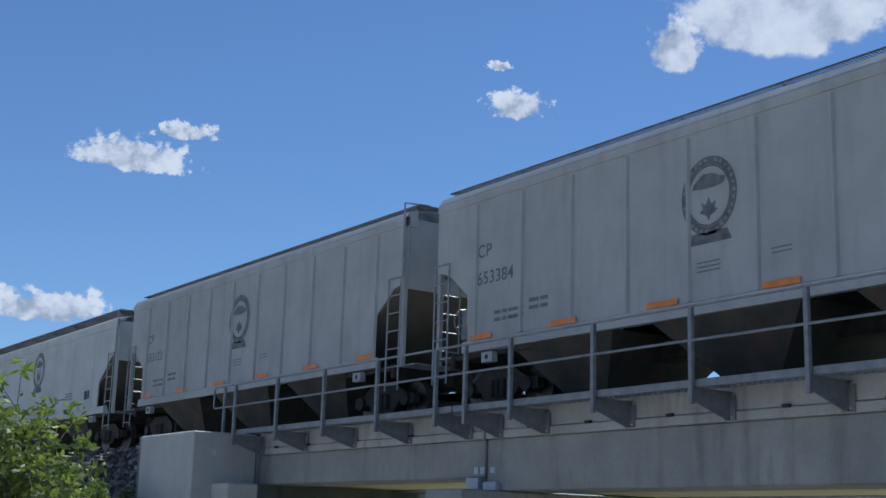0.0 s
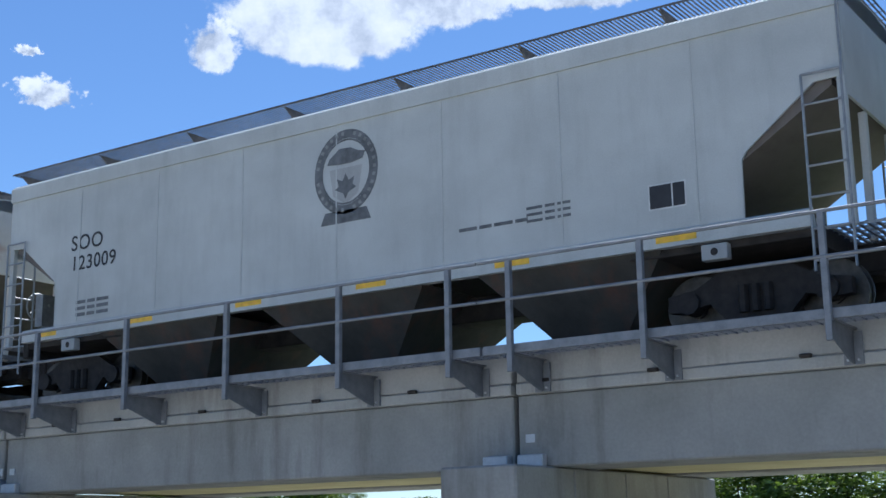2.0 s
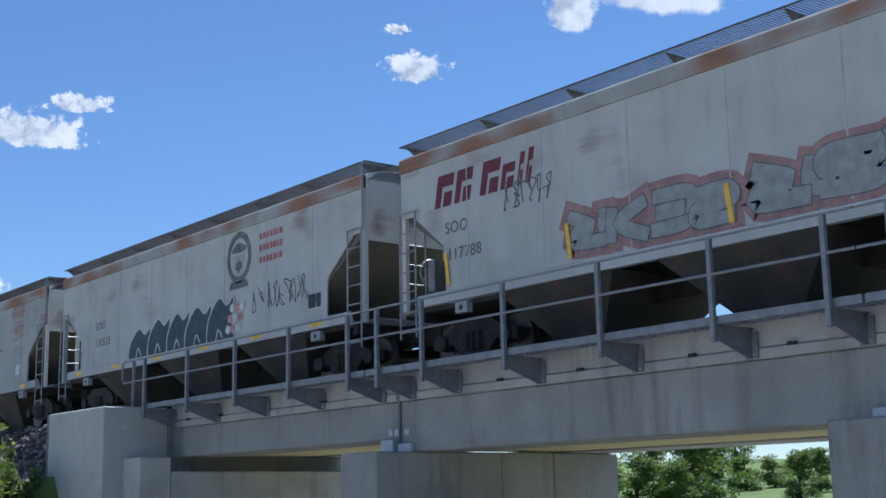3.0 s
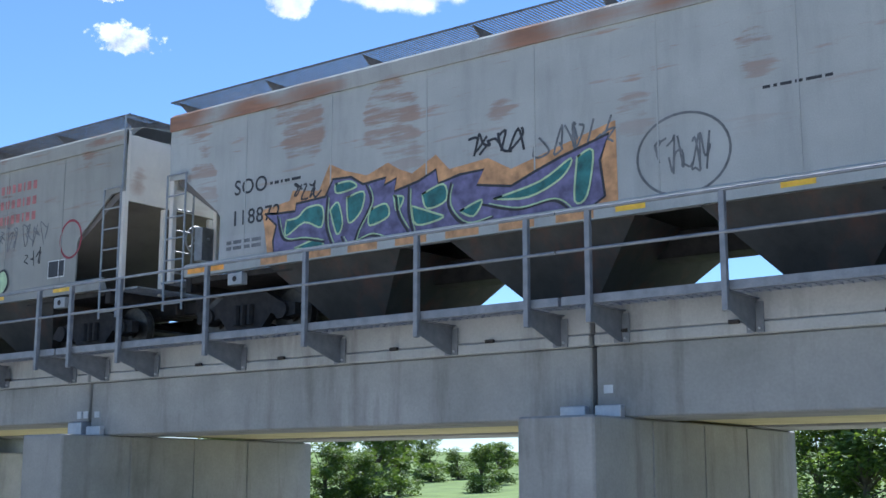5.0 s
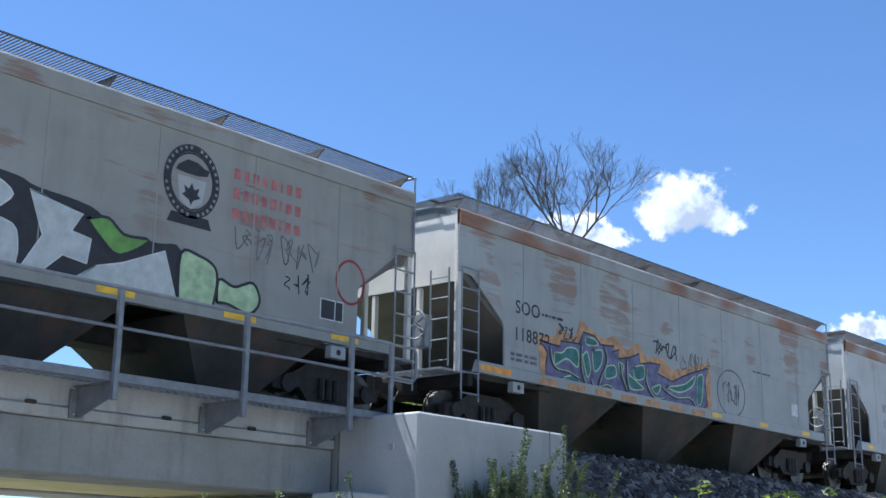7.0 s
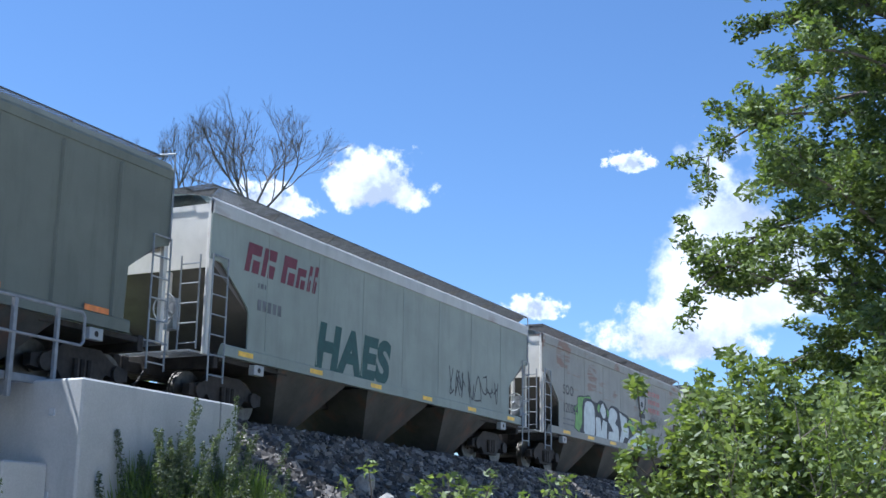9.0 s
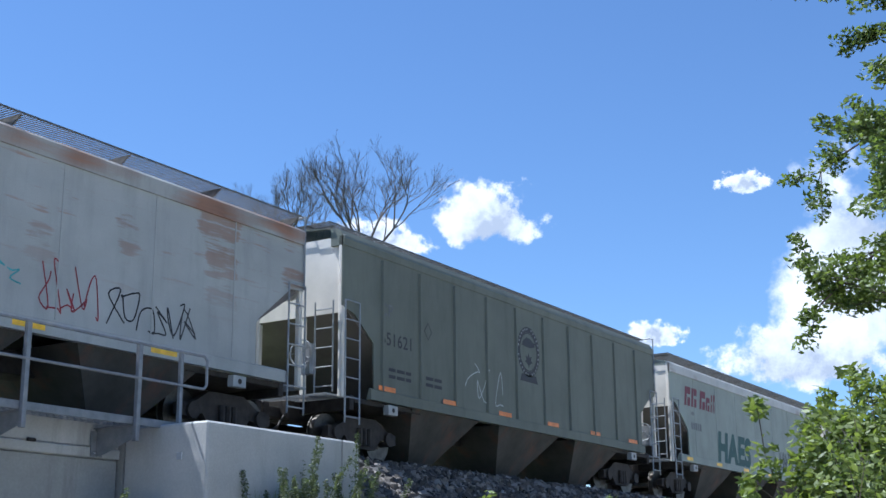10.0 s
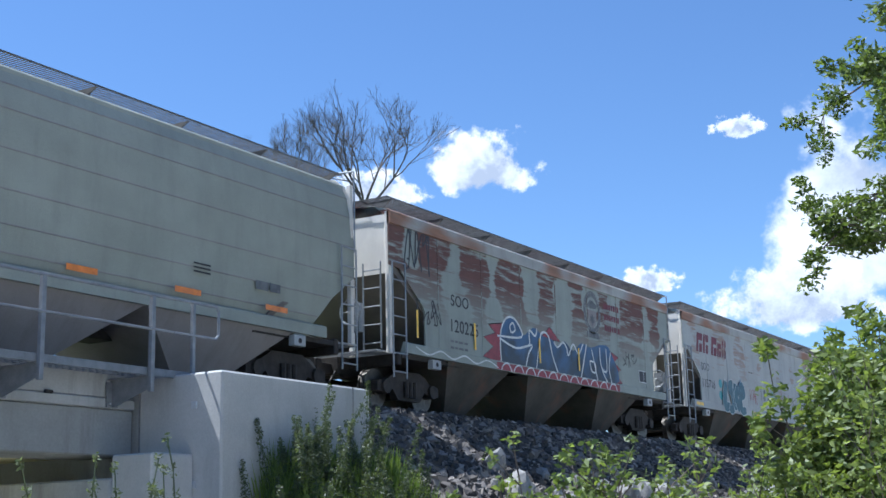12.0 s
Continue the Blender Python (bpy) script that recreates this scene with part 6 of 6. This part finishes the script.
leafy_tree("tree", at(-46.5, 60), 15.5, 23, LEAF_YELLOW, "leafy tree top behind the train", leaf_size=0.16, per_tip=22, clump=0.9, depth=3)


def cloud_mat():
    """Sunlit vapour: torn edges, flat grey base, mottled body. Local units: half the cloud's height is 1."""
    m, nt, b = nodes_of("sunlit_cloud")
    nt.nodes.remove(b)
    tc = nt.nodes.new("ShaderNodeTexCoord")
    gen, pos = nt.nodes.new("ShaderNodeSeparateXYZ"), nt.nodes.new("ShaderNodeSeparateXYZ")
    nt.links.new(tc.outputs["Generated"], gen.inputs[0])
    nt.links.new(tc.outputs["Object"], pos.inputs[0])
    oi = nt.nodes.new("ShaderNodeObjectInfo")
    cmb, off = nt.nodes.new("ShaderNodeCombineXYZ"), nt.nodes.new("ShaderNodeVectorMath")
    nt.links.new(mul(nt, oi.outputs["Random"], 37.0), cmb.inputs[2])
    nt.links.new(tc.outputs["Object"], off.inputs[0])
    nt.links.new(cmb.outputs[0], off.inputs[1])
    n1 = noise_tex(nt, off.outputs[0], 1.5, 10, 0.6)
    n2 = noise_tex(nt, off.outputs[0], 1.5, 8, 0.6)
    dx = mul(nt, mul(nt, gen.outputs[0], 0.5, "SUBTRACT"), 2.0)
    dy = mul(nt, mul(nt, gen.outputs[1], 0.45, "SUBTRACT"), 2.0)
    r = mul(nt, mul(nt, mul(nt, dx, dx), mul(nt, dy, dy), "ADD"), 0.5, "POWER")
    dens = mul(nt, mul(nt, mul(nt, n1, 0.5, "SUBTRACT"), 2.3), mul(nt, mul(nt, r, -1.25), 1.0, "ADD"), "ADD")
    base = mul(nt, mul(nt, mul(nt, pos.outputs[1], -1.0), 0.45, "SUBTRACT"), 0.0, "MAXIMUM")
    dens = mul(nt, dens, mul(nt, base, 1.6), "SUBTRACT")
    a = nt.nodes.new("ShaderNodeMapRange")
    a.interpolation_type = "SMOOTHSTEP"
    nt.links.new(dens, a.inputs[0])
    a.inputs[1].default_value, a.inputs[2].default_value = 0.08, 0.42
    lit = mul(nt, mul(nt, n2, 1.1), mul(nt, mul(nt, pos.outputs[1], 0.10), mul(nt, dens, -0.12), "ADD"), "ADD")
    shade = ramp(nt, lit, [(0.38, (0.50, 0.55, 0.64)), (0.52, (0.87, 0.90, 0.95)), (0.61, (1.0, 1.0, 1.0))])
    em = nt.nodes.new("ShaderNodeEmission")
    nt.links.new(shade, em.inputs[0])
    em.inputs[1].default_value = 0.67
    tr = nt.nodes.new("ShaderNodeBsdfTransparent")
    ms = nt.nodes.new("ShaderNodeMixShader")
    nt.links.new(a.outputs[0], ms.inputs[0])
    nt.links.new(tr.outputs[0], ms.inputs[1])
    nt.links.new(em.outputs[0], ms.inputs[2])
    nt.links.new(ms.outputs[0], nt.nodes["Material Output"].inputs[0])
    return m


CLOUD = cloud_mat()


def cloud(az, el, w_deg, h_deg, dist=2200):
    """A far cloud as a thin sheet of vapour facing the place."""
    w, h = dist * math.tan(radians(w_deg)) / 2, dist * math.tan(radians(h_deg)) / 2
    bm = bmesh.new()
    bm.faces.new([bm.verts.new((x, z, 0)) for x, z in ellipse(0, 0, w / h, 1.0, 40)])
    ob = thing("cloud", bm, CLOUD, "bright white fair-weather cumulus cloud", "cloud", "clouds", "structure", fix=False)
    e = radians(el)
    p = Vector(polar(az, dist * math.cos(e), dist * math.sin(e) + EYE_Z))
    ob.matrix_basis = look(p, p * 2) @ Matrix.Diagonal((h, h, h, 1))
    ob.visible_shadow = False


for az, el, w, h in ((69.6, 15.9, 7.4, 2.5), (67.4, 17.1, 4.0, 1.4), (72.6, 9.1, 7.5, 2.4), (52.0, 19.0, 4.0, 2.2), (53.0, 20.7, 1.6, 0.8), (39.8, 23.4, 13.5, 8.6), (34.0, 24.2, 9.0, 6.0), (27.6, 24.4, 11.0, 5.0), (44.9, 21.6, 3.4, 4.2),
                     (-23.6, 25.4, 8.5, 7.0), (-60.35, 16.1, 7.0, 4.8), (-55.3, 15.0, 6.5, 3.0), (-72.1, 16.95, 2.9, 1.7), (-77.2, 13.6, 10.5, 13.5), (-74.4, 9.6, 10.5, 5.4), (-67.7, 10.6, 3.8, 2.0)):
    cloud(az, el, w, h)

motions()
